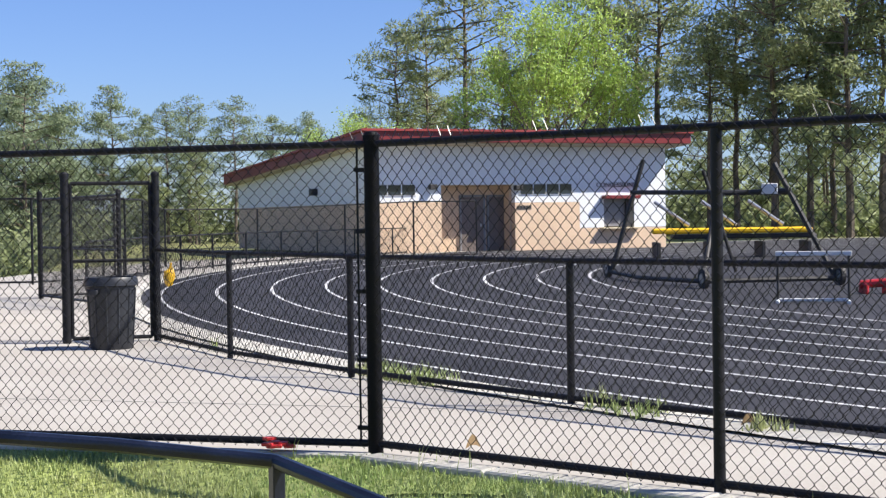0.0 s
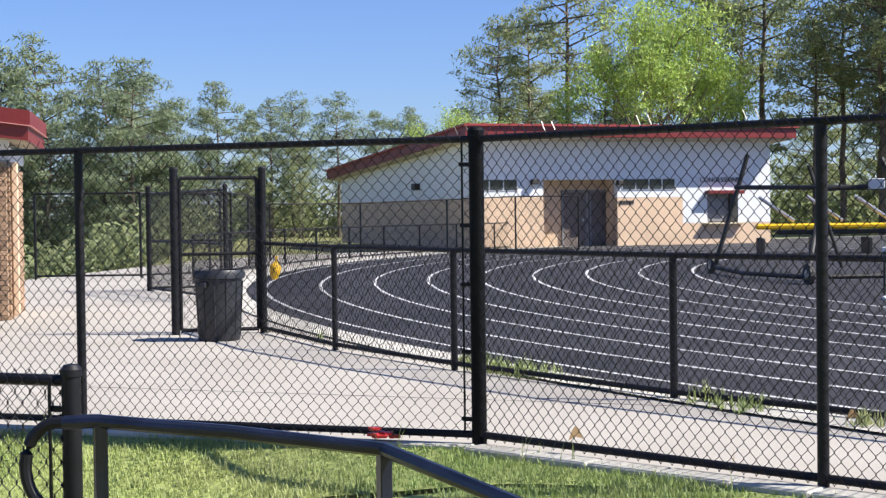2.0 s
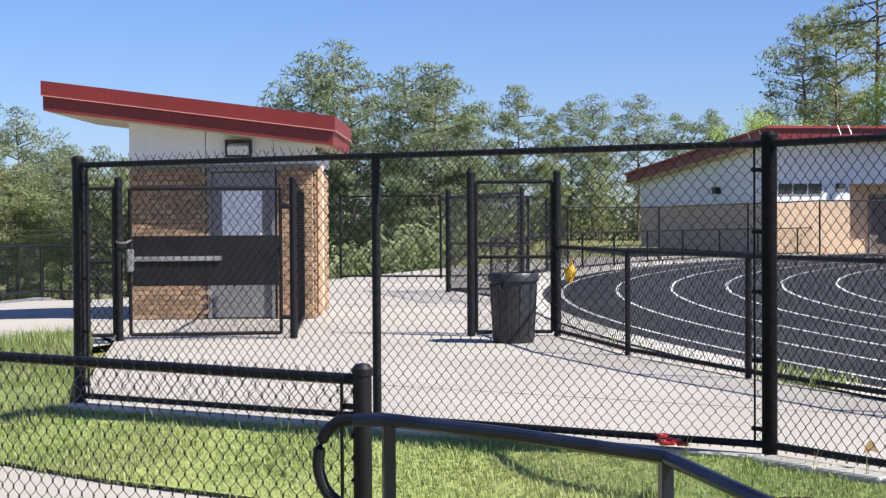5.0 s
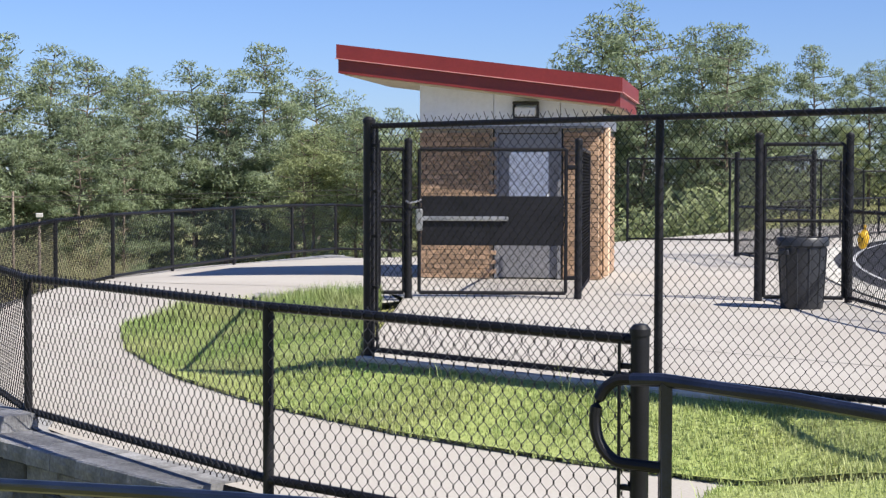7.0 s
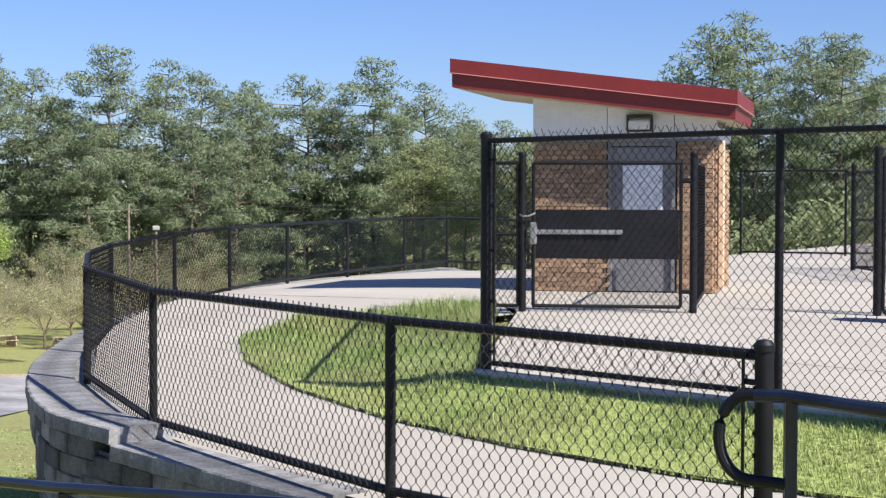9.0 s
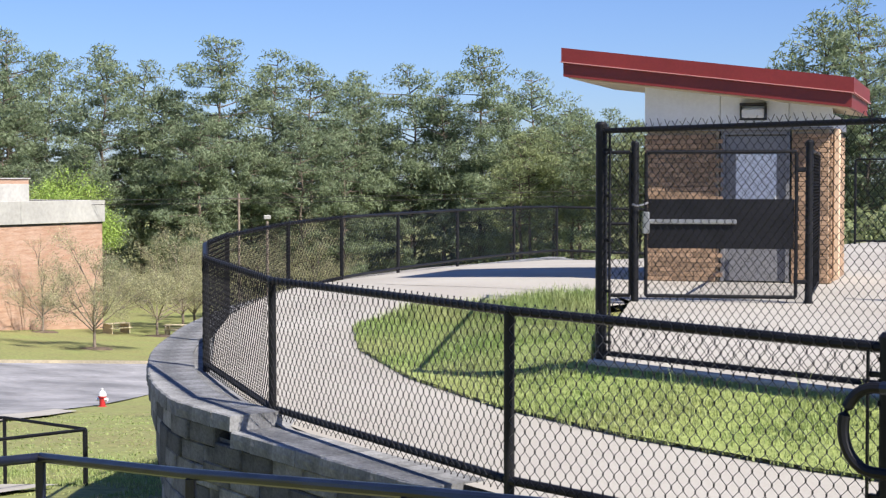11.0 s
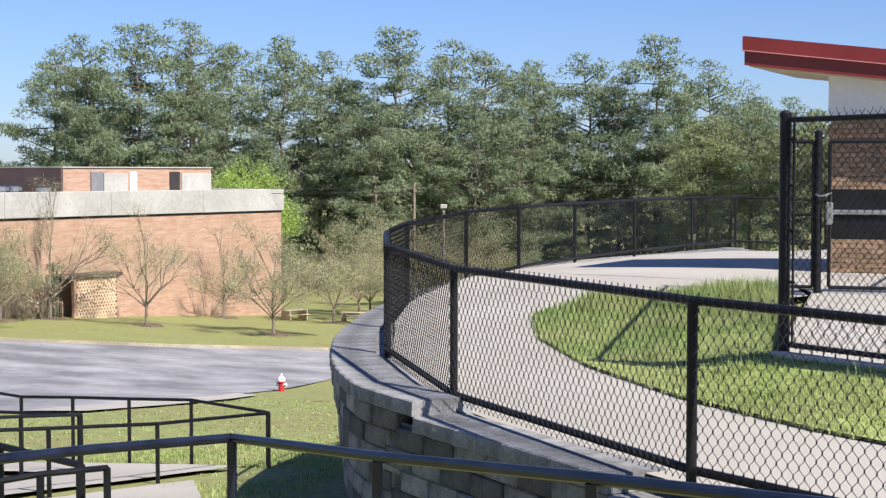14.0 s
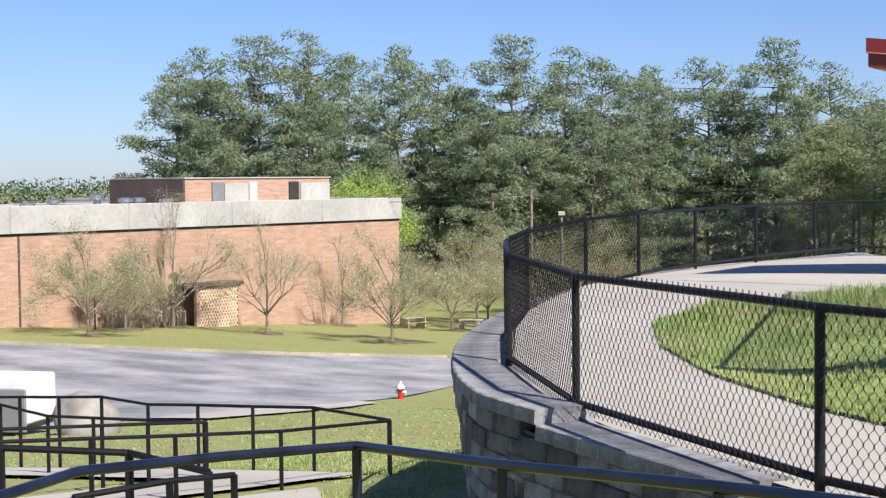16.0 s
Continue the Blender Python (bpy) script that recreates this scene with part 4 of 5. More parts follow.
# plant room on the roof
part("plant_room", sbox(3.5, 18.3, 4.0, 11.8, -0.3, 1.72), BRICKWALL, school, "brick plant room on the roof")
part("plant_room_side", sbox(18.3, 18.5, 3.98, 11.8, -0.3, 1.68), BROWNPAN, school)
part("roof_edge", sbox(3.4, 18.4, 3.9, 11.9, 1.72, 1.8), PARAPET, school)
for u0, u1, m, lab in ((14.7, 15.8, GREY, "grey louvre"), (12.3, 14.6, PARAPET, "pale panel"), (11.4, 12.1, WHITE, ""), (7.0, 8.0, DARK, "dark louvre"), (3.6, 6.8, PARAPET, "pale panel")):
    part("panel", sbox(u0, u1, 3.86, 4.0, -0.2, 1.45 if u1 - u0 < 2 else 1.35, 0.02), m, school, lab)
for u, h in ((22.5, 0.8), (23.6, 0.8), (26.0, 1.1), (29.5, 0.8), (20.0, 0.7), (31.5, 0.6)):
    p = SA + SX * u - SN * 4.0
    part("roof_vent", Shape().lathe((p.x, p.y, -0.3), [(0.28, 0), (0.28, h * 0.6), (0.5, h * 0.62), (0.5, h * 0.9), (0.2, h)], 14), STEEL, school, "galvanised roof vent", smooth=True)
# perforated brick screen and porch by the wall
scr = thing("brick_screen_porch", (-83.0, 64.0, -8.3), "small porch with a perforated tan brick screen and flat roof", "porch")
def qbox(u0, u1, v0, v1, z0, z1, b=0.0):
    return sbox(u0, u1, v0, v1, z0, z1, b)
part("roof", qbox(18.1, 23.5, -1.5, 0.0, -5.45, -5.2, 0.03), BROWNPAN, scr, "dark flat roof")
part("pier", qbox(18.3, 18.55, -1.35, -1.1, -8.9, -5.45), BRICKWALL, scr)
part("pier", qbox(22.05, 22.3, -1.35, -1.1, -8.9, -5.45), BRICKWALL, scr)
part("side_wall", qbox(18.3, 18.5, -1.09, 0.0, -8.9, -5.45), BRICKWALL, scr)
part("side_wall", qbox(23.3, 23.45, -1.3, 0.0, -8.9, -5.45), BROWNPAN, scr)
for r in range(15):
    z = -8.75 + r * 0.217
    for c in range(14):
        u = 18.55 + c * 0.25 + (0.125 if r % 2 else 0)
        if u < 22.0:
            part("screen_block", qbox(u, min(u + 0.15, 22.05), -1.32, -1.14, z, z + 0.15), TANBLOCK, scr)
    part("screen_course", qbox(18.55, 22.05, -1.31, -1.15, z + 0.15, z + 0.217), TANBLOCK, scr)
part("back_door", qbox(22.32, 23.28, -0.1, -0.02, -8.9, -5.6), DARK, scr, "dark door in the porch")
# evergreen climber beside the porch
ivy = Shape()
iv = random.Random(17)
for k in range(34):
    c = SA + SX * (23.9 + iv.gauss(0, 0.2)) + SN * (1.2 + iv.gauss(0, 0.15))
    z0 = -6.6 + 2.4 * iv.random()
    ivy.tube((c.x, c.y, -8.9), (c.x, c.y, z0), 0.02, 0.01, n=3, caps=False)
    needle_clump(ivy, iv, Vector((c.x, c.y, z0)), 0.26, 40, 0.15)
solid("climbing_plant", ivy, NEEDLE, "dark evergreen climber beside the porch", "plant", smooth="loose")


# ---- road, kerbs, hydrant ----
def road_z(x, y):
    return max(low_ground(x, y), -0.0155 * x - 0.073 * y - 4.8) + 0.05


ROADPOLY = [(-34.0, 16.0), (-36.5, 24.0), (-38.0, 30.0), (-39.8, 35.5), (-41.5, 40.0), (-46.0, 48.0), (-51.5, 56.5), (-56.0, 61.8), (-58.5, 60.5), (-62.0, 52.0), (-66.0, 46.0), (-71.0, 40.0), (-80.0, 32.0), (-95.0, 20.0), (-60.0, 0.0)]
draped("road", ROADPOLY, 2.0, road_z, ROAD, "worn grey asphalt road with pale patches")
APRON = [(-38.2, 29.0), (-39.6, 35.0), (-40.6, 37.2), (-38.9, 36.6), (-37.4, 34.0), (-35.6, 30.0), (-34.5, 26.0), (-36.8, 25.5)]
draped("road_apron", APRON, 2.0, lambda x, y: road_z(x, y) + 0.02, CONCRETE, "pale sandy concrete apron beside the road")
far_kerb = [(-58.5, 60.5), (-62.0, 52.0), (-66.0, 46.0), (-71.0, 40.0), (-80.0, 32.0)]
kb = thing("road_kerb", (-62.0, 52.0, -8.5), "pale concrete kerb along the lawn", "kerb")
for (ax, ay), (bx, by) in zip(far_kerb, far_kerb[1:]):
    n = 5
    for k in range(n):
        a, b = along((ax, ay), (bx, by), k / n), along((ax, ay), (bx, by), (k + 1) / n)
        za, zb = road_z(*a), road_z(*b)
        w = Vector((b[1] - a[1], a[0] - b[0])).normalized() * 0.12
        v = [(a[0] - w.x, a[1] - w.y, za - 0.1), (a[0] + w.x, a[1] + w.y, za - 0.1), (b[0] + w.x, b[1] + w.y, zb - 0.1), (b[0] - w.x, b[1] - w.y, zb - 0.1)]
        part("kerb_stone", Shape().add(v + [(x, y, z + 0.25) for x, y, z in v], [(0, 1, 2, 3), (7, 6, 5, 4), (0, 4, 5, 1), (1, 5, 6, 2), (2, 6, 7, 3), (3, 7, 4, 0)]), KERBDIRT, kb)

hx, hy = -41.1, 39.9
hz = height(hx, hy) - 0.02
hyd = thing("fire_hydrant", (hx, hy, hz), "red fire hydrant with a white cap in the grass", "hydrant")
part("barrel", Shape().lathe((hx, hy, hz), [(0.16, 0), (0.16, 0.05), (0.11, 0.06), (0.11, 0.36), (0.15, 0.38), (0.15, 0.43)], 16), REDPLASTIC, hyd, "red barrel", smooth=True)
part("bonnet", Shape().lathe((hx, hy, hz), [(0.15, 0.43), (0.14, 0.5), (0.1, 0.58), (0.04, 0.63), (0.035, 0.7), (0.02, 0.71)], 16), WHITE, hyd, "white bonnet", smooth=True)
for a in (20, 110, 200):
    d = Vector((math.cos(radians(a)), math.sin(radians(a)), 0))
    c = Vector((hx, hy, hz + 0.3))
    part("outlet_cap", Shape().tube(c + d * 0.08, c + d * 0.21, 0.065, n=10), WHITE, hyd, "white outlet cap")

# white box body and a boulder by the road
bx, by = -33.6, 19.0
bz = height(bx, by) - 0.05
van = thing("utility_trailer", (bx, by, bz), "white and grey box trailer beside the road", "trailer")
part("box_body", Shape().box((bx - 0.9, by + 0.5, bz + 0.85), (2.2, 1.7, 1.15), 0.06, 30), WHITE, van, "white box")
part("ramp_door", Shape().box((bx + 0.3, by - 0.35, bz + 0.75), (1.7, 0.08, 1.05), 0.03, 30), GREY, van, "grey rear panel")
part("frame", Shape().box((bx - 0.9, by + 0.5, bz + 0.22), (2.1, 1.5, 0.12), 0.02, 30), DARK, van)
for k in (-1, 1):
    c = Vector((bx - 0.9 + k * 0.45, by + 0.5 - k * 0.8, bz + 0.24))
    part("wheel", Shape().tube(c - Vector((0.05, 0.09, 0)), c + Vector((0.05, 0.09, 0)), 0.24, n=14), DARK, van)
rx, ry = -31.6, 20.1
rz = height(rx, ry) - 0.1
rock = Shape()
bmr = bmesh.new()
bmesh.ops.create_icosphere(bmr, subdivisions=3, radius=1.0)
for v in bmr.verts:
    k = 1 + 0.25 * noise.noise(v.co * 1.3)
    rock.v.append((rx + v.co.x * 0.8 * k, ry + v.co.y * 0.7 * k, rz + 0.35 + max(-0.5, v.co.z * 0.75 * k)))
rock.f = [tuple(v.index for v in f.verts) for f in bmr.faces]
bmr.free()
solid("boulder", rock, STONE, "pale tan boulder in the grass", "rock", smooth=True)


# ---- ramp railings on the slope ----
def slope_rail(pts, label, tall=0.95, r=0.022, kick=True, every=1):
    t = thing("ramp_railing", (pts[0][0], pts[0][1], pts[0][2] - tall), label, "railing", "ramp railings")
    part("top_rail", Shape().pipe(pts, r, 8), BLACK, t, smooth=True)
    if kick:
        part("lower_rail", Shape().pipe([(x, y, z - tall * 0.5) for x, y, z in pts], r * 0.8, 8), BLACK, t, smooth=True)
    for x, y, z in pts:
        part("post", Shape().box((x, y, z - tall / 2 - 0.2), (r * 2, r * 2, tall + 0.4), 0.003, 40), BLACK, t)
    return t


slope_rail([(-14.62, 13.7, -1.74), (-15.9, 13.49, -1.67), (-16.9, 13.24, -1.72), (-17.84, 13.0, -1.76), (-18.74, 12.78, -1.81), (-19.78, 12.68, -1.78), (-20.63, 12.48, -1.84), (-21.44, 12.29, -1.89), (-22.54, 11.99, -1.96)],
           "black steel railing along the far side of the ramp", kick=False)
slope_rail([(-14.6, 13.66, -1.74), (-14.12, 11.41, -1.55), (-13.92, 9.73, -1.37), (-13.85, 8.6, -1.25), (-13.86, 7.43, -1.14)], "black steel railing across the end of the ramp", kick=False)
slope_rail([(-16.26, 11.94, -1.72), (-16.3, 11.05, -1.64), (-16.2, 10.3, -1.56), (-16.23, 8.93, -1.44)], "black steel railing at the turn of the ramp", kick=False)
slope_rail([(-16.3, 11.94, -1.73), (-18.35, 11.59, -1.83), (-19.53, 11.6, -1.92), (-20.73, 11.54, -1.86), (-21.49, 11.41, -1.82)], "black steel railing along the inner side of the ramp", kick=False)
slope_rail([(-10.78, 5.77, -0.63), (-10.01, 6.43, -0.67), (-8.86, 6.31, -0.66)], "black steel stair railing with a bend", r=0.028, kick=False)
slope_rail([(-8.59, 6.33, -0.65), (-8.54, 5.74, -0.6), (-8.56, 5.0, -0.6)], "black steel stair railing beside the grass", kick=False, r=0.022)
railing("stair_handrail", [(-6.46, 2.84, -0.12), (-6.71, 3.41, -0.1), (-6.94, 4.0, -0.09), (-6.9, 4.9, -0.13), (-6.84, 5.89, -0.19), (-5.24, 5.42, -0.05), (-3.6, 4.94, 0.12), (-2.0, 4.47, 0.27), (-1.2, 4.2, 0.3)],
        [(-6.84, 5.89, -1.3, -0.2), (-5.24, 5.42, -1.2, -0.07), (-3.6, 4.94, -1.0, 0.1), (-2.0, 4.47, -0.9, 0.25), (-6.7, 3.4, -1.2, -0.12)], "blue-black painted steel handrail round the stair landing", r=0.029)
# concrete ramp flags on the slope
for name, poly in (("ramp_slab", [(-14.8, 13.4), (-14.3, 11.0), (-14.0, 8.0), (-15.9, 8.0), (-16.2, 11.6), (-22.5, 10.8), (-22.6, 11.9), (-18.6, 12.6)]),
                   ("ramp_slab", [(-13.6, 11.5), (-13.2, 8.6), (-9.0, 6.4), (-8.6, 7.2), (-12.0, 10.2)])):
    draped(name, poly, 0.5, lambda x, y: low_ground(x, y) + 0.06, CONCRETE, "pale concrete ramp on the slope")


# ---- trees ----
def jitter(r, k):
    return Vector((r.gauss(0, k), r.gauss(0, k), r.gauss(0, k)))


def tuft(s, r, c, n, spread, size, flat=0.7):
    """A clump of small loose blades round c."""
    for _ in range(n):
        p = c + Vector((r.gauss(0, spread), r.gauss(0, spread), r.gauss(0, spread * flat)))
        a = Vector((r.uniform(-1, 1), r.uniform(-1, 1), r.uniform(-0.6, 1))).normalized() * size * r.uniform(0.6, 1.3)
        b = a.cross(Vector((r.uniform(-1, 1), r.uniform(-1, 1), r.uniform(-1, 1)))).normalized() * size * r.uniform(0.25, 0.5)
        k = len(s.v)
        s.v += [tuple(p - a * 0.5 - b * 0.5), tuple(p + a * 0.6), tuple(p - a * 0.4 + b * 0.6)]
        s.f.append((k, k + 1, k + 2))


def pine(seed, h, bare, spread, density, leaf=NEEDLE, size=0.5, label="tall pine with a bare trunk and dark green crown"):
    """Pine: tapered trunk, spreading limbs in tiers, rounded clumps of needles; crown from bare * h upwards."""
    r = random.Random(seed)
    t = thing("pine_tree", (0, 0, 0), label, "tree", "pine trees")
    trunk, crown, limbs = Shape(), Shape(), Shape()
    pts = [Vector((0, 0, -0.5))]
    for k in range(1, 9):
        pts.append(Vector((r.gauss(0, 0.012 * h) * k / 8, r.gauss(0, 0.012 * h) * k / 8, h * k / 8.2)))
    for k in range(8):
        trunk.tube(pts[k], pts[k + 1], 0.013 * h * (1 - k / 8.6), 0.013 * h * (1 - (k + 1) / 8.6), n=7, caps=False)
    n = int(50 * density)
    az = r.uniform(0, 6.28)
    for k in range(n):
        f = lerp(bare, 0.985, (k + r.random()) / n)
        base = pts[min(7, int(f * 8))].lerp(pts[min(8, int(f * 8) + 1)], f * 8 % 1)
        u = (f - bare) / (1 - bare)
        reach = 1.2 * spread * (0.3 + 0.9 * math.sin(math.pi * min(1, 0.2 + 0.72 * u)) ** 1.2) * r.uniform(0.4, 1.15) * (1.0 if u < 0.85 else 0.65)
        az += 2.4 + r.uniform(-0.5, 0.5)
        tip = base + Vector((math.cos(az) * reach, math.sin(az) * reach, reach * r.uniform(-0.08, 0.5)))
        limbs.tube(base, base.lerp(tip, 0.9), 0.0035 * h, 0.001 * h, n=4, caps=False)
        m = max(1, int(reach / (0.06 * h)))
        for j in range(m):
            c = base.lerp(tip, lerp(0.5, 1.0, (j + 0.5) / m)) + jitter(r, 0.014 * h)
            needle_clump(crown, r, c, 0.05 * h * r.uniform(0.6, 1.3), int(66 * density), size)
    needle_clump(crown, r, pts[8], 0.045 * h, 70, size)
    part("trunk", trunk, BARK, t, smooth=True, placed=False)
    part("limbwork", limbs, BARK, t, smooth="loose", placed=False)
    part("crown", crown, leaf, t, smooth="loose", placed=False)
    return t


def broadleaf(seed, h, wide, n_limbs, leaf, size, clumps, name, label, group, low=0.22, bark=BARKGREY, per=30, twig=2, rise=0.12):
    """Broad-leaved tree: forked limbs and a crown of loose leaves with gaps."""
    r = random.Random(seed)
    t = thing(name, (0, 0, 0), label, "tree", group)
    trunk, limbs, crown = Shape(), Shape(), Shape()
    fork = h * low
    trunk.tube((0, 0, -0.4), (0, 0, fork), 0.017 * h, 0.012 * h, n=8, caps=False)
    ends = []

    def grow(p, d, length, rad, deep):
        q = p + d * length
        limbs.tube(p, q, rad, rad * 0.6, n=4 if deep else 3, caps=False)
        if deep == 0:
            ends.append((p, q))
            return
        for _ in range(r.randint(2, 3)):
            nd = (d + jitter(r, 0.4) + Vector((0, 0, rise))).normalized()
            grow(p.lerp(q, r.uniform(0.55, 1.0)), nd, length * r.uniform(0.6, 0.85), rad * 0.58, deep - 1)
        ends.append((p, q))

    for k in range(n_limbs):
        az = 2 * math.pi * (k + r.random() * 0.7) / n_limbs
        d = Vector((math.cos(az) * wide, math.sin(az) * wide, r.uniform(0.5, 1.3))).normalized()
        grow(Vector((0, 0, fork * r.uniform(0.75, 1.05))), d, h * 0.3, 0.008 * h, 3 + twig // 2)
    grow(Vector((0, 0, fork)), Vector((0, 0, 1)), h * 0.33, 0.01 * h, 3 + twig // 2)
    for p, q in ends:
        for _ in range(clumps):
            if r.random() < 0.85:
                tuft(crown, r, p.lerp(q, r.uniform(0.3, 1.15)), per, 0.035 * h, size, 0.8)
    part("trunk", trunk, bark, t, smooth=True, placed=False)
    part("limbwork", limbs, bark, t, smooth="loose", placed=False)
    part("crown", crown, leaf, t, smooth="loose", placed=False)
    return t


def top_of(ob):
    return max(v.co.z for c in ob.children for v in c.data.vertices)


def plant(proto, x, y, top, turn, base=None, used=set()):
    """A copy (the first time the tree itself) scaled so that it stands on the ground and ends at the height given."""
    z = height(x, y) if base is None else base
    k = (top + 1.0 - z) / top_of(proto)
    if proto.name not in used:
        used.add(proto.name)
        ob = proto
        ob.matrix_basis = pose(x, y, z, 0, 0, turn) @ Matrix.Scale(k, 4)
    else:
        ob = copy_thing(proto, pose(x, y, z, 0, 0, turn))
        ob.scale = (k, k, k)
    return ob


pines = [pine(11, 24, 0.2, 4.2, 1.25, size=0.47), pine(12, 25, 0.3, 3.9, 1.15, size=0.46), pine(13, 23, 0.16, 4.6, 1.3, size=0.47), pine(14, 24, 0.34, 3.8, 1.05, size=0.46), pine(15, 24, 0.12, 4.3, 1.35, size=0.47)]
slim = [pine(21, 18, 0.46, 2.6, 0.85, size=0.36, leaf=NEEDLE_B), pine(22, 18, 0.36, 2.8, 0.95, size=0.36, leaf=NEEDLE_B), pine(23, 18, 0.52, 2.5, 0.8, size=0.36, leaf=NEEDLE_B), pine(24, 18, 0.18, 3.1, 1.15, size=0.38, leaf=NEEDLE_B)]
tr = random.Random(3)
# the wood beyond the road
LEFT = [(-138.3, 101.7, 13.9), (-130.8, 100.1, 14.9), (-129.8, 106.1, 16.4), (-127.7, 111.7, 17.1), (-132.3, 121.5, 15.5), (-118.3, 115.9, 15.3), (-119.7, 123.0, 14.1), (-108.9, 123.4, 15.9), (-107.6, 131.1, 15.3),
        (-102.3, 130.2, 13.6), (-103.6, 140.5, 13.4), (-94.6, 138.3, 13.5), (-86.9, 139.8, 15.0), (-84.7, 146.9, 13.0), (-83.6, 153.2, 8.8), (-113.5, 119.5, 11.0), (-124.0, 108.0, 12.0), (-98.5, 134.0, 10.5), (-90.5, 138.0, 11.0), (-134.5, 104.0, 11.5)]
for k, (x, y, top) in enumerate(LEFT):
    plant(pines[k % 5], x, y, top, tr.uniform(0, 360))
# lower trees and a second row that close the gaps
for k in range(24):
    f = k / 23
    x, y = lerp(-128, -80, f) + tr.uniform(-3, 3), lerp(100, 143, f) + tr.uniform(-3, 3)
    plant(pines[(2, 4, 0)[k % 3]], x + (-8 if k % 2 else 0), y + (10 if k % 2 else 0), tr.uniform(2, 9), tr.uniform(0, 360))
# the wood behind plaza and booth
MID = [(-64.1, 124.2, 7.3), (-55.0, 122.0, 6.0), (-47.5, 118.0, 7.5), (-39.6, 110.9, 13.4), (-37.6, 113.7, 14.4), (-32.4, 113.3, 12.2), (-31.1, 119.8, 11.9), (-25.2, 119.2, 11.0), (-21.5, 121.9, 9.8), (-20.5, 126.2, 10.7), (-16.0, 120.8, 10.2),
       (-14.0, 129.1, 9.2), (-29.0, 108.2, 11.8), (-10.5, 122.0, 9.0), (-6.0, 124.0, 9.5), (-35.0, 108.0, 9.5), (-27.5, 112.0, 8.5), (-42.5, 112.0, 9.5), (-72.0, 134.0, 8.0), (-77.0, 141.0, 9.0)]
for k, (x, y, top) in enumerate(MID):
    plant(pines[(k * 3 + 1) % 5], x, y, top, tr.uniform(0, 360))
for k in range(36):
    f = k / 35
    x, y = lerp(-76, 2, f) + tr.uniform(-2, 2), lerp(128, 112, f) + tr.uniform(-4, 4)
    plant(slim[(3, 0, 2)[k % 3]], x, y, tr.uniform(3.0, 6.8), tr.uniform(0, 360))
# the tall stand behind the concession building
RIGHT = [(-2.7, 96.0, 12.7), (-0.8, 98.0, 13.6), (1.5, 92.0, 18.1), (4.0, 99.0, 12.0), (10.3, 97.5, 16.9), (12.5, 99.2, 18.2), (13.0, 93.1, 19.5), (17.2, 98.5, 12.7), (17.1, 90.4, 15.7), (18.4, 86.1, 17.7), (20.7, 87.6, 17.1), (21.8, 83.2, 18.6),
         (24.0, 84.7, 18.0), (26.3, 86.1, 17.6), (15.2, 88.5, 12.0), (19.6, 92.0, 14.0), (22.6, 90.0, 15.0), (28.5, 84.0, 18.0), (30.5, 88.0, 17.0), (7.0, 101.0, 13.0)]
for k, (x, y, top) in enumerate(RIGHT):
    plant(pines[(1, 3)[k % 2]] if x > 17 and k % 5 == 0 else slim[k % 4], x, y, top, tr.uniform(0, 360))
for k in range(13):
    plant(slim[(3, 1)[k % 2]], tr.uniform(-4, 34), tr.uniform(97, 108), tr.uniform(5, 10), tr.uniform(0, 360))
green = broadleaf(31, 13, 0.5, 7, LEAF, 0.26, 2, "broadleaf_tree", "tall broad-leaved tree in bright spring green", "spring trees", low=0.2, per=24, rise=0.25)
tall = plant(green, 6.6, 87.8, 14.2, 20)
tall.scale = (tall.scale.x * 0.8, tall.scale.y * 0.8, tall.scale.z)
plant(green, -5.0, 83.8, 6.6, 130)
plant(green, -3.2, 86.0, 6.0, 250)
plant(green, -113.0, 105.0, 2.6, 70)
plant(green, -119.0, 109.0, 1.0, 10)
# budding trees on the school lawn
bud = [broadleaf(41, 7, 0.95, 7, BUD, 0.065, 2, "budding_tree", "small bare-branched tree with budding leaves on the lawn", "lawn trees", low=0.2, per=18),
       broadleaf(42, 7, 0.95, 8, BUD, 0.1, 2, "budding_tree", "small tree with thin grey-green young leaves on the lawn", "lawn trees", low=0.2, per=26)]
SMALL = [(-75.5, 48.9, 1.0, 1, 6.2), (-81.5, 59.2, 1.0, 0, 8.2), (-76.0, 62.4, 1.0, 0, 7.0), (-82.5, 74.8, 1.0, 0, 5.9), (-68.6, 66.2, 1.0, 1, 6.8), (-77.5, 80.9, 1.0, 1, 6.6), (-80.0, 54.5, 1.0, 1, 5.0), (-84.5, 92.5, 1.0, 1, 7.0), (-82.5, 89.0, 1.0, 1, 7.5), (-88.5, 100.5, 1.0, 1, 8.4), (-80.5, 95.5, 1.0, 1, 7.2), (-86.0, 106.0, 1.0, 1, 8.6), (-79.0, 101.0, 1.0, 1, 7.6)]
for k, (x, y, _, which, h) in enumerate(SMALL):
    plant(bud[which], x, y, height(x, y) + h, k * 73)
    solid("mulch_bed", Shape().lathe((x, y, height(x, y) - 0.05), [(1.1, 0), (0.9, 0.1), (0.3, 0.16)], 18), MULCH, "brown mulch ring round a tree", "mulch", "mulch beds")
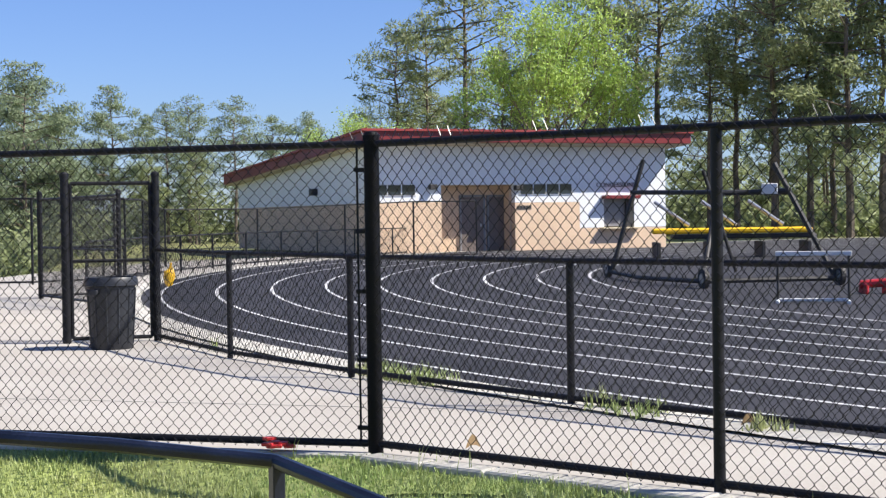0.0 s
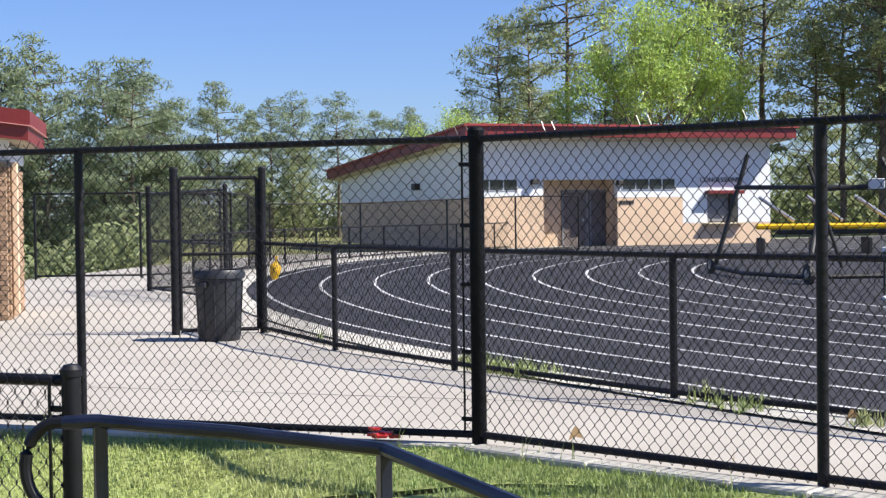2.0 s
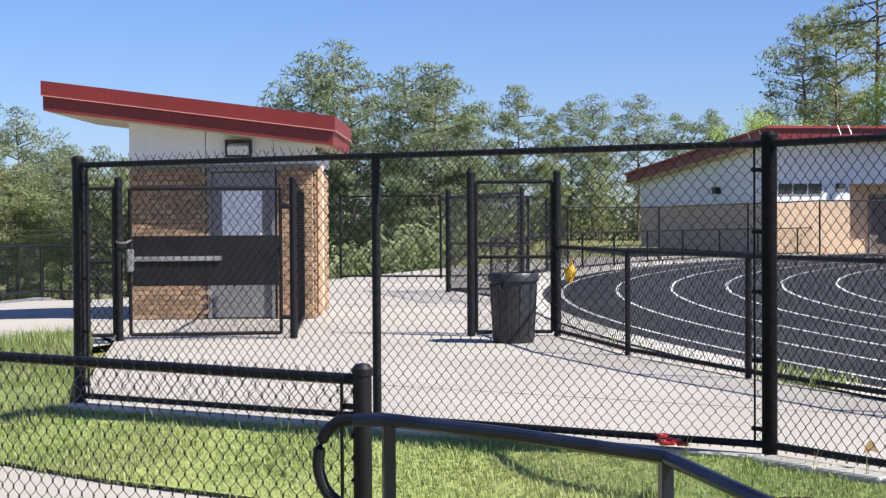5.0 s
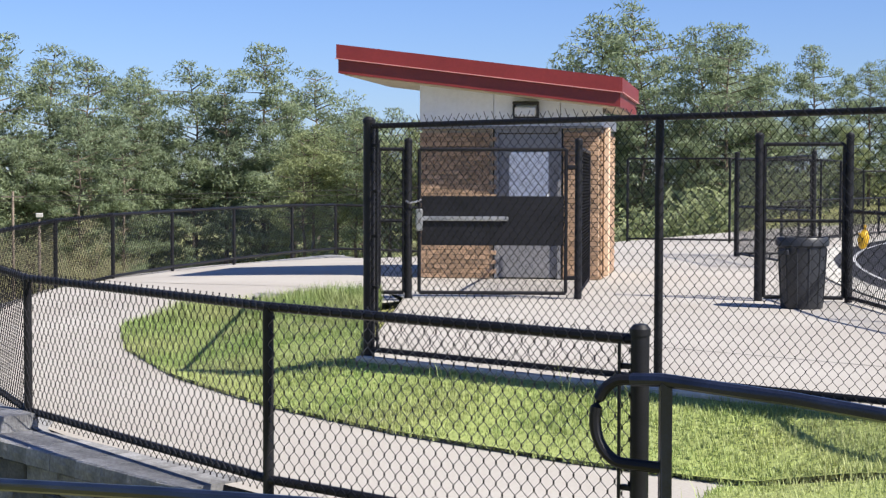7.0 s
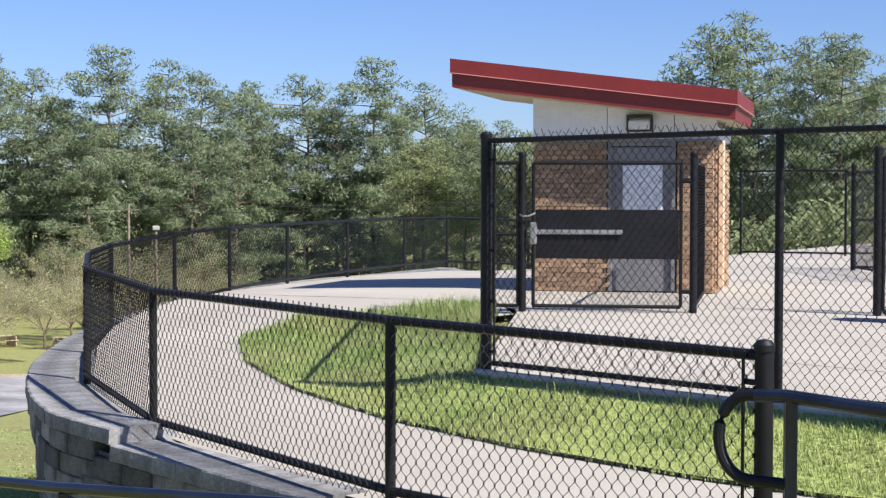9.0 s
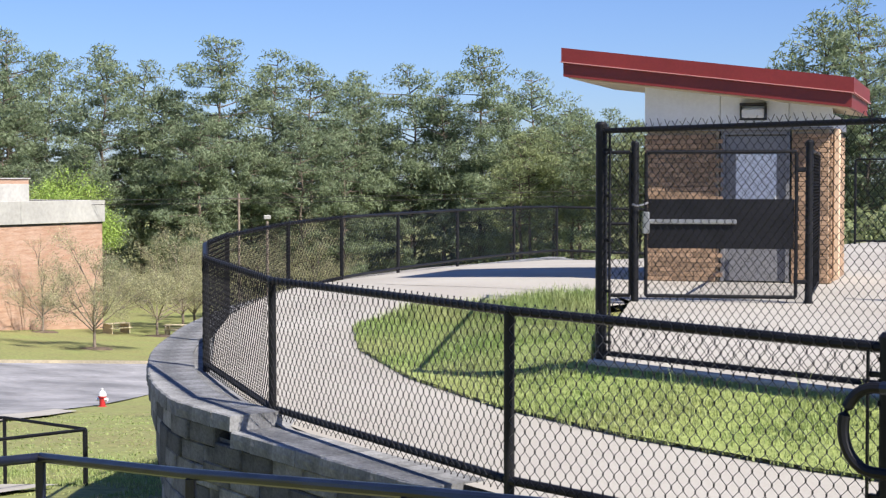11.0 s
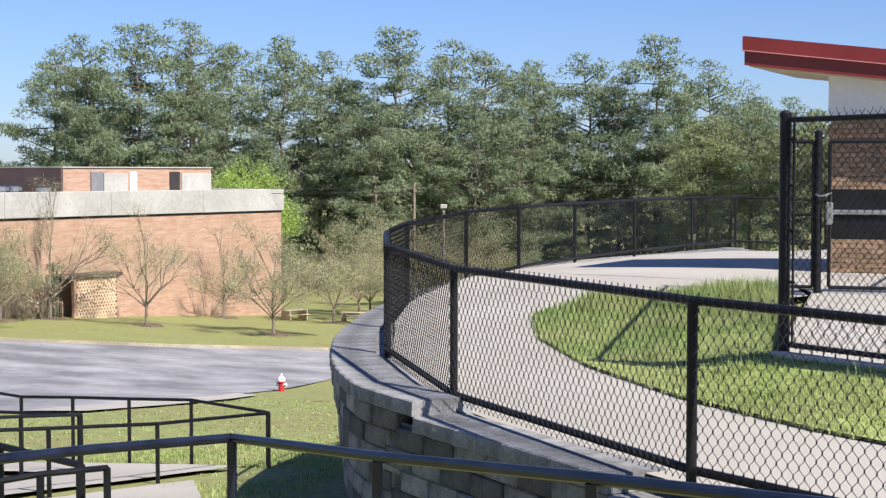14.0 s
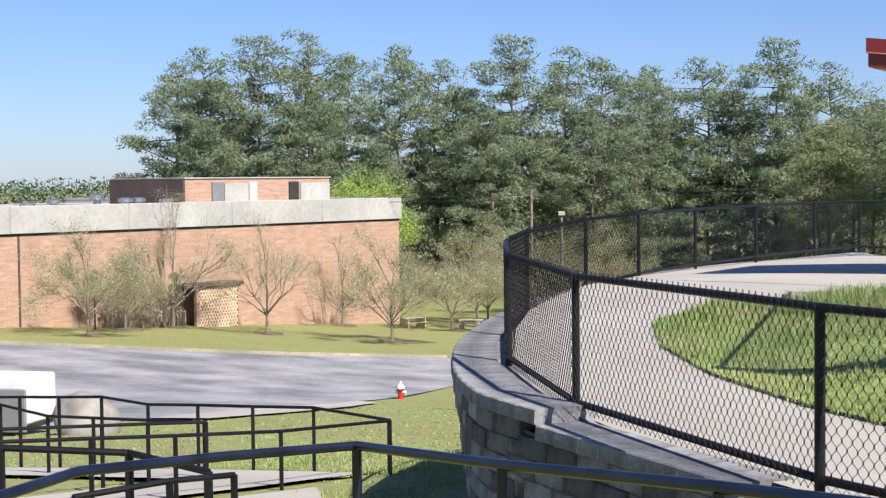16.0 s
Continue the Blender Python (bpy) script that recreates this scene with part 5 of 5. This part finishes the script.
# shrubs against the school wall
brush = Shape()
for k in range(60):
    u = tr.uniform(24, 30)
    p = SA + SX * u + SN * tr.uniform(0.6, 2.0)
    z = height(p.x, p.y)
    for _ in range(5):
        q = Vector((p.x, p.y, z)) + Vector((tr.gauss(0, 0.4), tr.gauss(0, 0.4), tr.uniform(0.8, 2.4)))
        brush.tube((p.x, p.y, z), q, 0.02, 0.008, n=3, caps=False)
        tuft(brush, tr, q, 6, 0.2, 0.18)
solid("wall_shrubs", brush, BRUSH, "bare brown shrubs along the brick wall", kind="stuff", smooth="loose")
# undergrowth behind the far fence
under = Shape()
for k in range(420):
    f = tr.random()
    x, y = lerp(-48, -29, f) + tr.uniform(-2, 2), lerp(62, 92, tr.random())
    z = height(x, y)
    h = tr.uniform(1.0, 3.4)
    for _ in range(7):
        q = Vector((x, y, z)) + Vector((tr.gauss(0, 0.6), tr.gauss(0, 0.6), h * tr.uniform(0.4, 1.1)))
        under.tube((x, y, z), q, 0.03, 0.01, n=3, caps=False)
        tuft(under, tr, q, 9, 0.4, 0.3)
solid("undergrowth", under, BRUSH, "grey-brown undergrowth at the edge of the wood", kind="stuff", smooth="loose")
# green thickets under the pines
thicket = Shape()
for x0, x1, y0, y1, n, h0, h1 in ((-8, 40, 99, 116, 420, 1.5, 5.5), (-78, -8, 122, 136, 420, 1.5, 5.0), (-132, -80, 118, 160, 420, 2.0, 6.0), (16, 42, 88, 97, 120, 0.8, 2.6), (-31, -19, 72, 92, 200, 1.2, 3.4)):
    for k in range(n):
        f = tr.random()
        x, y = lerp(x0, x1, f), lerp(y0, y1, tr.random() * 0.35 + 0.65 * (f if x0 < -100 else tr.random()))
        z = height(x, y)
        h = tr.uniform(h0, h1)
        thicket.tube((x, y, z - 0.2), (x, y, z + h * 0.6), 0.05, 0.02, n=3, caps=False)
        for _ in range(3):
            tuft(thicket, tr, Vector((x + tr.gauss(0, 0.8), y + tr.gauss(0, 0.8), z + h * tr.uniform(0.15, 0.95))), 16, 0.7, 0.55, 0.6)
solid("thicket", thicket, NEEDLE_B, "dense green thicket under the pines", kind="stuff", smooth="loose")
# distant wooded hills
hills = Shape()
for k in range(14000):
    a = radians(tr.uniform(100, 160))
    d = tr.uniform(420, 900)
    x, y = d * math.cos(a), d * math.sin(a)
    top = lerp(-14, 3.5, (d - 420) / 480) + 2.5 * noise.noise((x * 0.01, y * 0.01, 3))
    tuft(hills, tr, Vector((x, y, top - tr.uniform(0, 6))), 3, 2.4, 2.6)
solid("far_woods", hills, FARWOOD, "distant wooded hills", kind="stuff", smooth="loose")


# ---- things on the plaza ----
cx, cy = -3.62, 16.93
can = thing("waste_bin", (cx, cy, 0), "dark plastic round waste bin on the concrete", "bin")
prof = [(0.225, 0.0), (0.23, 0.02), (0.262, 0.68), (0.29, 0.69), (0.29, 0.75), (0.275, 0.78), (0.25, 0.78), (0.245, 0.7), (0.215, 0.06), (0.0, 0.05)]
part("body", Shape().lathe((cx, cy, 0), prof, 28, cap=False), CAN, can, smooth=True)
for a in range(0, 360, 30):
    d = Vector((math.cos(radians(a)), math.sin(radians(a)), 0))
    c = Vector((cx, cy, 0.06)) + d * 0.228
    part("rib", Shape().tube(c, Vector((cx, cy, 0.66)) + d * 0.262, 0.012, n=6), CAN, can)
for a in (60, 240):
    d = Vector((math.cos(radians(a)), math.sin(radians(a)), 0))
    part("handle", Shape().box(Vector((cx, cy, 0.62)) + d * 0.29, (0.04, 0.14, 0.06), 0.01, a), CAN, can)

yb = thing("yellow_flag", (-3.75, 21.3, 0.45), "small yellow plastic bag tied to the fence", "bag")
s = Shape()
bmr = bmesh.new()
bmesh.ops.create_icosphere(bmr, subdivisions=2, radius=1.0)
for v in bmr.verts:
    k = 1 + 0.5 * noise.noise(v.co * 2.1)
    s.v.append((-3.75 + v.co.x * 0.08 * k, 21.3 + v.co.y * 0.06 * k, 0.62 + v.co.z * 0.13 * k))
s.f = [tuple(v.index for v in f.verts) for f in bmr.faces]
bmr.free()
part("bag", s, YELLOW, yb, smooth=True)
part("knot", Shape().box((-3.73, 21.3, 0.77), (0.03, 0.03, 0.08), 0.005), YELLOW, yb)

# crushed red wrapper at the fence foot
rw = Shape()
wr = random.Random(8)
for k in range(9):
    rw.box((-0.98 + wr.uniform(-0.07, 0.07), 9.16 + wr.uniform(-0.04, 0.04), 0.05 + wr.uniform(-0.02, 0.04)), (0.07, 0.05, 0.02), 0.004, wr.uniform(0, 180))
solid("red_wrapper", rw, REDPLASTIC, "crumpled red wrapper at the foot of the fence", "litter")
for x, y, z, a in ((0.15, 8.62, 0.09, 30), (0.95, 7.98, 0.06, 80), (1.9, 9.75, 0.04, 10)):
    s = Shape()
    n = 8
    top = [(x + math.cos(radians(a)) * (k / n - 0.5) * 0.1, y + math.sin(radians(a)) * (k / n - 0.5) * 0.1, z + 0.05 * math.sin(3.1 * k / n)) for k in range(n + 1)]
    s.v = [(px, py, pz + 0.03 * math.sin(math.pi * k / n)) for k, (px, py, pz) in enumerate(top)] + [(px, py, pz - 0.03 * math.sin(math.pi * k / n)) for k, (px, py, pz) in enumerate(top)]
    s.f = [(k, k + 1, n + 2 + k, n + 1 + k) for k in range(n)]
    solid("dry_leaf", s, TAN, "curled brown dry leaf on the concrete", "leaf", "dry leaves", smooth="loose")

# hurdle
hur = thing("hurdle", (5.5, 23.4, 0), "white and black athletics hurdle on the track", "hurdle")
hd = Vector((0.96, -0.25)).normalized()
ht = math.degrees(math.atan2(hd.y, hd.x))
for k in (-0.52, 0.52):
    p = Vector((5.56, 23.38)) + hd * k
    part("upright", Shape().tube((p.x, p.y, 0.05), (p.x, p.y, 0.72), 0.022, n=8), DARK, hur)
    f = Vector((-hd.y, hd.x)) * 0.35
    part("foot", Shape().tube((p.x - f.x, p.y - f.y, 0.03), (p.x + f.x * 0.1, p.y + f.y * 0.1, 0.03), 0.03, n=8), WHITE, hur, "white foot")
part("base_bar", Shape().box((5.56, 23.38, 0.05), (1.04, 0.05, 0.05), 0.01, ht), WHITE, hur, "white base bar")
part("top_board", Shape().box((5.56, 23.36, 0.75), (1.12, 0.025, 0.07), 0.006, ht), WHITE, hur, "white top board")
rb = thing("red_hurdle", (7.0, 25.7, 0), "red plastic training hurdle on the track", "hurdle")
part("bar", Shape().tube((6.9, 25.75, 0.16), (7.35, 25.6, 0.2), 0.07, n=10), REDPLASTIC, rb, smooth=True)
part("foot", Shape().box((6.95, 25.72, 0.09), (0.06, 0.3, 0.18), 0.02, 10), REDPLASTIC, rb)
part("foot", Shape().box((7.3, 25.6, 0.09), (0.06, 0.3, 0.18), 0.02, 10), REDPLASTIC, rb)

# black wheeled frame on the infield
fr = thing("wheeled_frame", (5.4, 30.0, 0), "black steel training frame on wheels", "training frame")
FA, FB = (3.6, 33.8), (7.35, 28.8)
def bar_at(p, q, r=0.035):
    part("tube", Shape().tube(p, q, r, n=8), DARK, fr, smooth=True)
bar_at((3.65, 33.8, 0.12), (4.35, 33.6, 2.55), 0.05)
bar_at((7.3, 28.9, 0.12), (6.25, 29.3, 2.3), 0.05)
bar_at((4.1, 33.7, 1.85), (6.5, 29.2, 1.75), 0.05)
bar_at((4.72, 28.3, 0.2), (5.3, 29.6, 2.1), 0.045)
bar_at((5.3, 29.6, 1.75), (6.55, 29.2, 1.78), 0.05)
bar_at((6.4, 34.0, 0.1), (5.6, 33.4, 2.3), 0.04)
part("base_beam", Shape().pipe([(3.65, 33.8, 0.14), (3.9, 31.0, 0.12), (4.72, 28.4, 0.14), (7.3, 28.9, 0.14)], 0.05, 8), DARK, fr, smooth=True)
part("plate", Shape().box((6.15, 29.25, 1.82), (0.3, 0.04, 0.2), 0.01, -15), WHITE, fr, "white plate")
for x, y in ((3.6, 34.0), (4.72, 28.2), (7.35, 28.85)):
    w = part("wheel", Shape().tube((x - 0.04, y, 0.19), (x + 0.04, y + 0.02, 0.19), 0.19, n=18), DARK, fr)
    part("hub", Shape().tube((x - 0.05, y - 0.02, 0.19), (x + 0.05, y, 0.19), 0.1, n=12), STEEL, w, "pale hub")

# yellow blocking sled
sl = thing("blocking_sled", (8.6, 48.0, 0), "yellow and black football blocking sled with steel arms", "training sled")
part("beam", Shape().box((8.9, 48.0, 0.84), (4.9, 0.5, 0.17), 0.05, -2), YELLOW, sl, "yellow padded beam")
part("base", Shape().box((9.3, 48.2, 0.66), (4.4, 0.8, 0.13), 0.04, -2), DARK, sl)
for k in range(3):
    x = 7.5 + k * 1.45
    part("arm", Shape().tube((x - 0.9, 48.4, 1.75), (x + 0.1, 48.0, 1.0), 0.06, n=8), STEEL, sl, "pale steel arm")
for x in (6.6, 8.2, 9.8, 11.2):
    part("skid", Shape().box((x, 48.1, 0.25), (0.12, 1.2, 0.5), 0.02), DARK, sl)

# utility pole, wires, marker lamp
for x, y, h in ((-78.5, 91.0, 0.6),):
    p = thing("utility_pole", (x, y, height(x, y)), "grey wooden utility pole at the wood's edge", "pole")
    part("shaft", Shape().tube((x, y, height(x, y)), (x, y, h), 0.12, 0.09, n=8), BARKGREY, p, smooth=True)
    part("crossarm", Shape().box((x, y, h - 0.4), (1.6, 0.1, 0.1), 0.01, 40), BARKGREY, p)
for dz in (0.0, 0.35):
    pts = [(lerp(-112, -20, k / 24), lerp(66, 122, k / 24), -0.2 + dz + 2.2 * (k / 24) - 0.8 * math.sin(math.pi * k / 24)) for k in range(25)]
    solid("overhead_wire", Shape().pipe(pts, 0.02, 4), DARK, "thin overhead wire before the wood", "wire")


# lantern on the school lawn
lx, ly = -80.4, 52.6
lz = height(lx, ly)
lan = thing("lantern_post", (lx, ly, lz), "dark lantern on a thin post on the lawn", "street lamp")
part("pole", Shape().tube((lx, ly, lz), (lx, ly, -4.4), 0.05, 0.04, n=8), DARK, lan, smooth=True)
part("lantern", Shape().lathe((lx, ly, -4.45), [(0.1, 0), (0.2, 0.1), (0.24, 0.5), (0.12, 0.62), (0.03, 0.72)], 8), DARK, lan)
# picnic tables beyond the lawn
for tx, ty, tt in ((-78.4, 83.9, 30), (-80.6, 80.0, 75)):
    tz = height(tx, ty)
    pt = thing("picnic_table", (tx, ty, tz), "pale wooden picnic table beyond the lawn", "table", "picnic tables")
    part("tabletop", Shape().box((tx, ty, tz + 0.74), (1.8, 0.75, 0.05), 0.01, tt), SOFFIT, pt)
    for k in (-1, 1):
        o = Matrix.Rotation(radians(tt), 3, "Z") @ Vector((0, 0.65 * k, 0))
        part("bench", Shape().box((tx + o.x, ty + o.y, tz + 0.44), (1.8, 0.26, 0.05), 0.01, tt), SOFFIT, pt)
        o = Matrix.Rotation(radians(tt), 3, "Z") @ Vector((0.7 * k, 0, 0))
        part("leg", Shape().box((tx + o.x, ty + o.y, tz + 0.36), (0.08, 1.3, 0.72), 0.01, tt), SOFFIT, pt)
# floodlight on a pole behind the far fence
fx, fy = -28.6, 34.2
fl = thing("floodlight_pole", (fx, fy, height(fx, fy)), "white floodlight box on a thin pole beyond the fence", "floodlight")
part("pole", Shape().tube((fx, fy, height(fx, fy)), (fx, fy, 0.32), 0.05, 0.04, n=8), BARKGREY, fl, smooth=True)
part("lamp_box", Shape().box((fx, fy, 0.32 + 0.1), (0.2, 0.16, 0.13), 0.02, 40), PARAPET, fl, "white lamp box")


# ---- grass ----
def blades(name, label, inside, n, box, zf, hmin, hmax, seed, lean=0.35, w=0.006, tall_at=None):
    r = random.Random(seed)
    s = Shape()
    made = 0
    while made < n:
        x, y = r.uniform(box[0], box[1]), r.uniform(box[2], box[3])
        if not inside(x, y):
            continue
        made += 1
        z = zf(x, y) - 0.01
        patch = 0.6 + 0.8 * max(0, noise.noise((x * 1.1, y * 1.1, 7)) + 0.35)
        h = r.uniform(hmin, hmax) * patch * (tall_at(x, y) if tall_at else 1)
        for _ in range(3):
            a = r.uniform(0, 2 * math.pi)
            d = Vector((math.cos(a), math.sin(a), 0))
            p = Vector((x, y, z)) + Vector((r.gauss(0, 0.02), r.gauss(0, 0.02), 0))
            side = Vector((-d.y, d.x, 0)) * w
            hh = h * r.uniform(0.6, 1.2)
            m = p + d * hh * lean * 0.4 + Vector((0, 0, hh * 0.6))
            t = p + d * hh * lean + Vector((0, 0, hh))
            k = len(s.v)
            s.v += [tuple(p - side), tuple(p + side), tuple(m + side * 0.7), tuple(m - side * 0.7), tuple(t)]
            s.f += [(k, k + 1, k + 2, k + 3), (k + 3, k + 2, k + 4)]
    return solid(name, s, BLADE, label, kind="stuff", smooth="loose")


def in_poly(x, y, poly):
    c = False
    for (ax, ay), (bx, by) in zip(poly, poly[1:] + poly[:1]):
        if (ay > y) != (by > y) and x < (bx - ax) * (y - ay) / (by - ay) + ax:
            c = not c
    return c


BANK = [(-9.85, 13.05), (-8.9, 11.85), (-7.55, 10.72), (-6.1, 9.85), (-4.7, 9.25), (-3.3, 8.82), (-1.6, 8.45), (-0.2, 8.1), (1.25, 7.46), (-0.46, 9.0), (-5.72, 10.54), (-8.42, 16.1), (-8.85, 15.6), (-9.7, 14.3)]
draped("grass_bank", BANK, 0.3, lambda x, y: bank(x, y) + 0.012, GRASS, "green grass bank between walk and fence")
blades("grass_blades", "uneven green and straw-coloured grass", lambda x, y: in_poly(x, y, BANK), 46000, (-10, 1, 7.3, 16.3), lambda x, y: bank(x, y), 0.022, 0.07, 1, w=0.0042,
       tall_at=lambda x, y: 1.0 + 2.8 * smooth_step(11.8, 15.0, y))
NEARGRASS = [(-0.2, 8.0), (-2.2, 8.4), (-2.2, 6.9), (0.5, 5.6), (2.75, 6.22), (1.25, 7.46)]
draped("grass_strip", NEARGRASS, 0.3, lambda x, y: bank(x, y) + 0.016, GRASS, "green grass strip beside the stairs")
blades("grass_blades", "green grass with pale stalks beside the stairs", lambda x, y: in_poly(x, y, NEARGRASS), 20000, (-2.3, 2.5, 5.5, 8.5), lambda x, y: bank(x, y), 0.022, 0.075, 2, w=0.004)
blades("grass_stalks", "long pale grass stalks on the bank", lambda x, y: in_poly(x, y, BANK) or in_poly(x, y, NEARGRASS), 170, (-9, 2, 6.5, 15), lambda x, y: bank(x, y), 0.14, 0.28, 12, lean=0.5, w=0.003)
blades("slope_grass", "rough grass on the slope below the wall", lambda x, y: edge_gap(x, y) < -0.35 and not (x < -13.4 and 7.8 < y < 13.6), 12000, (-19, -6.5, 5.0, 18), low_ground, 0.03, 0.1, 4)
blades("slope_grass", "mown grass on the long slope to the road", lambda x, y: edge_gap(x, y) < -0.5 and 19 < math.hypot(x, y) < 52 and x > -37 - 0.1 * (y - 20), 14000, (-40, -14, 11, 42), height, 0.02, 0.055, 5, w=0.012, lean=0.8)
weeds = lambda x, y: -0.02 < 0.566 * (y - 15.53) * 0 + 1 and abs((x + 2.14) * 0.83 + (y - 15.53) * 0.56 - 0.12) < 0.16
blades("track_weeds", "straggling weeds along the track fence", lambda x, y: weeds(x, y) and noise.noise((x * 1.2, y * 1.2, 2)) > 0.2, 260, (-3.0, 2.2, 9.6, 17), lambda x, y: 0.02, 0.06, 0.2, 6)


# ---- bricks of the booth, last ----
BRK_L, BRK_H = 0.203, 0.067
brick_me = Shape().box((0, 0, 0), (BRK_L - 0.01, 0.05, BRK_H - 0.009), 0.003).mesh("brick", BRICK)
half_me = Shape().box((0, 0, 0), (BRK_L / 2 - 0.01, 0.05, BRK_H - 0.009), 0.003).mesh("brick", BRICK)
br = random.Random(9)
rows_n = int(2.12 / BRK_H)
for u0, u1 in ((0.0, 1.07), (2.06, BW)):
    for r in range(rows_n):
        z = (r + 0.5) * BRK_H + 0.005
        u = u0
        first = r % 2 == 1
        while u < u1 - 0.06:
            half = first or u + BRK_L > u1 + 0.05
            first = False
            L = BRK_L / 2 if half else BRK_L
            b = part("brick", half_me if half else brick_me, BRICK, booth, placed=False)
            b.matrix_basis = booth.matrix_basis.inverted() @ pose(*bp(u + L / 2, 0.03 + br.uniform(-0.002, 0.002), z), 0, 0, BT)
            u += L
side_bricks = Shape()
for r in range(rows_n):
    z = (r + 0.5) * BRK_H + 0.005
    v = 0.07 + (BRK_L / 2 if r % 2 else 0)
    while v < BD - BRK_L:
        side_bricks.box(bp(BW - 0.03, v + BRK_L / 2, z), (0.05, BRK_L - 0.01, BRK_H - 0.009), 0.0, BT)
        v += BRK_L
BRICKSIDE = mat("booth_brick_side", (0.36, 0.235, 0.15), 0.9, vary=0.16, scale=5, fine=70, rand=0.28, island=True)
tagged(part("side_bricks", side_bricks, BRICKSIDE, booth, smooth="loose"), kind="stuff")
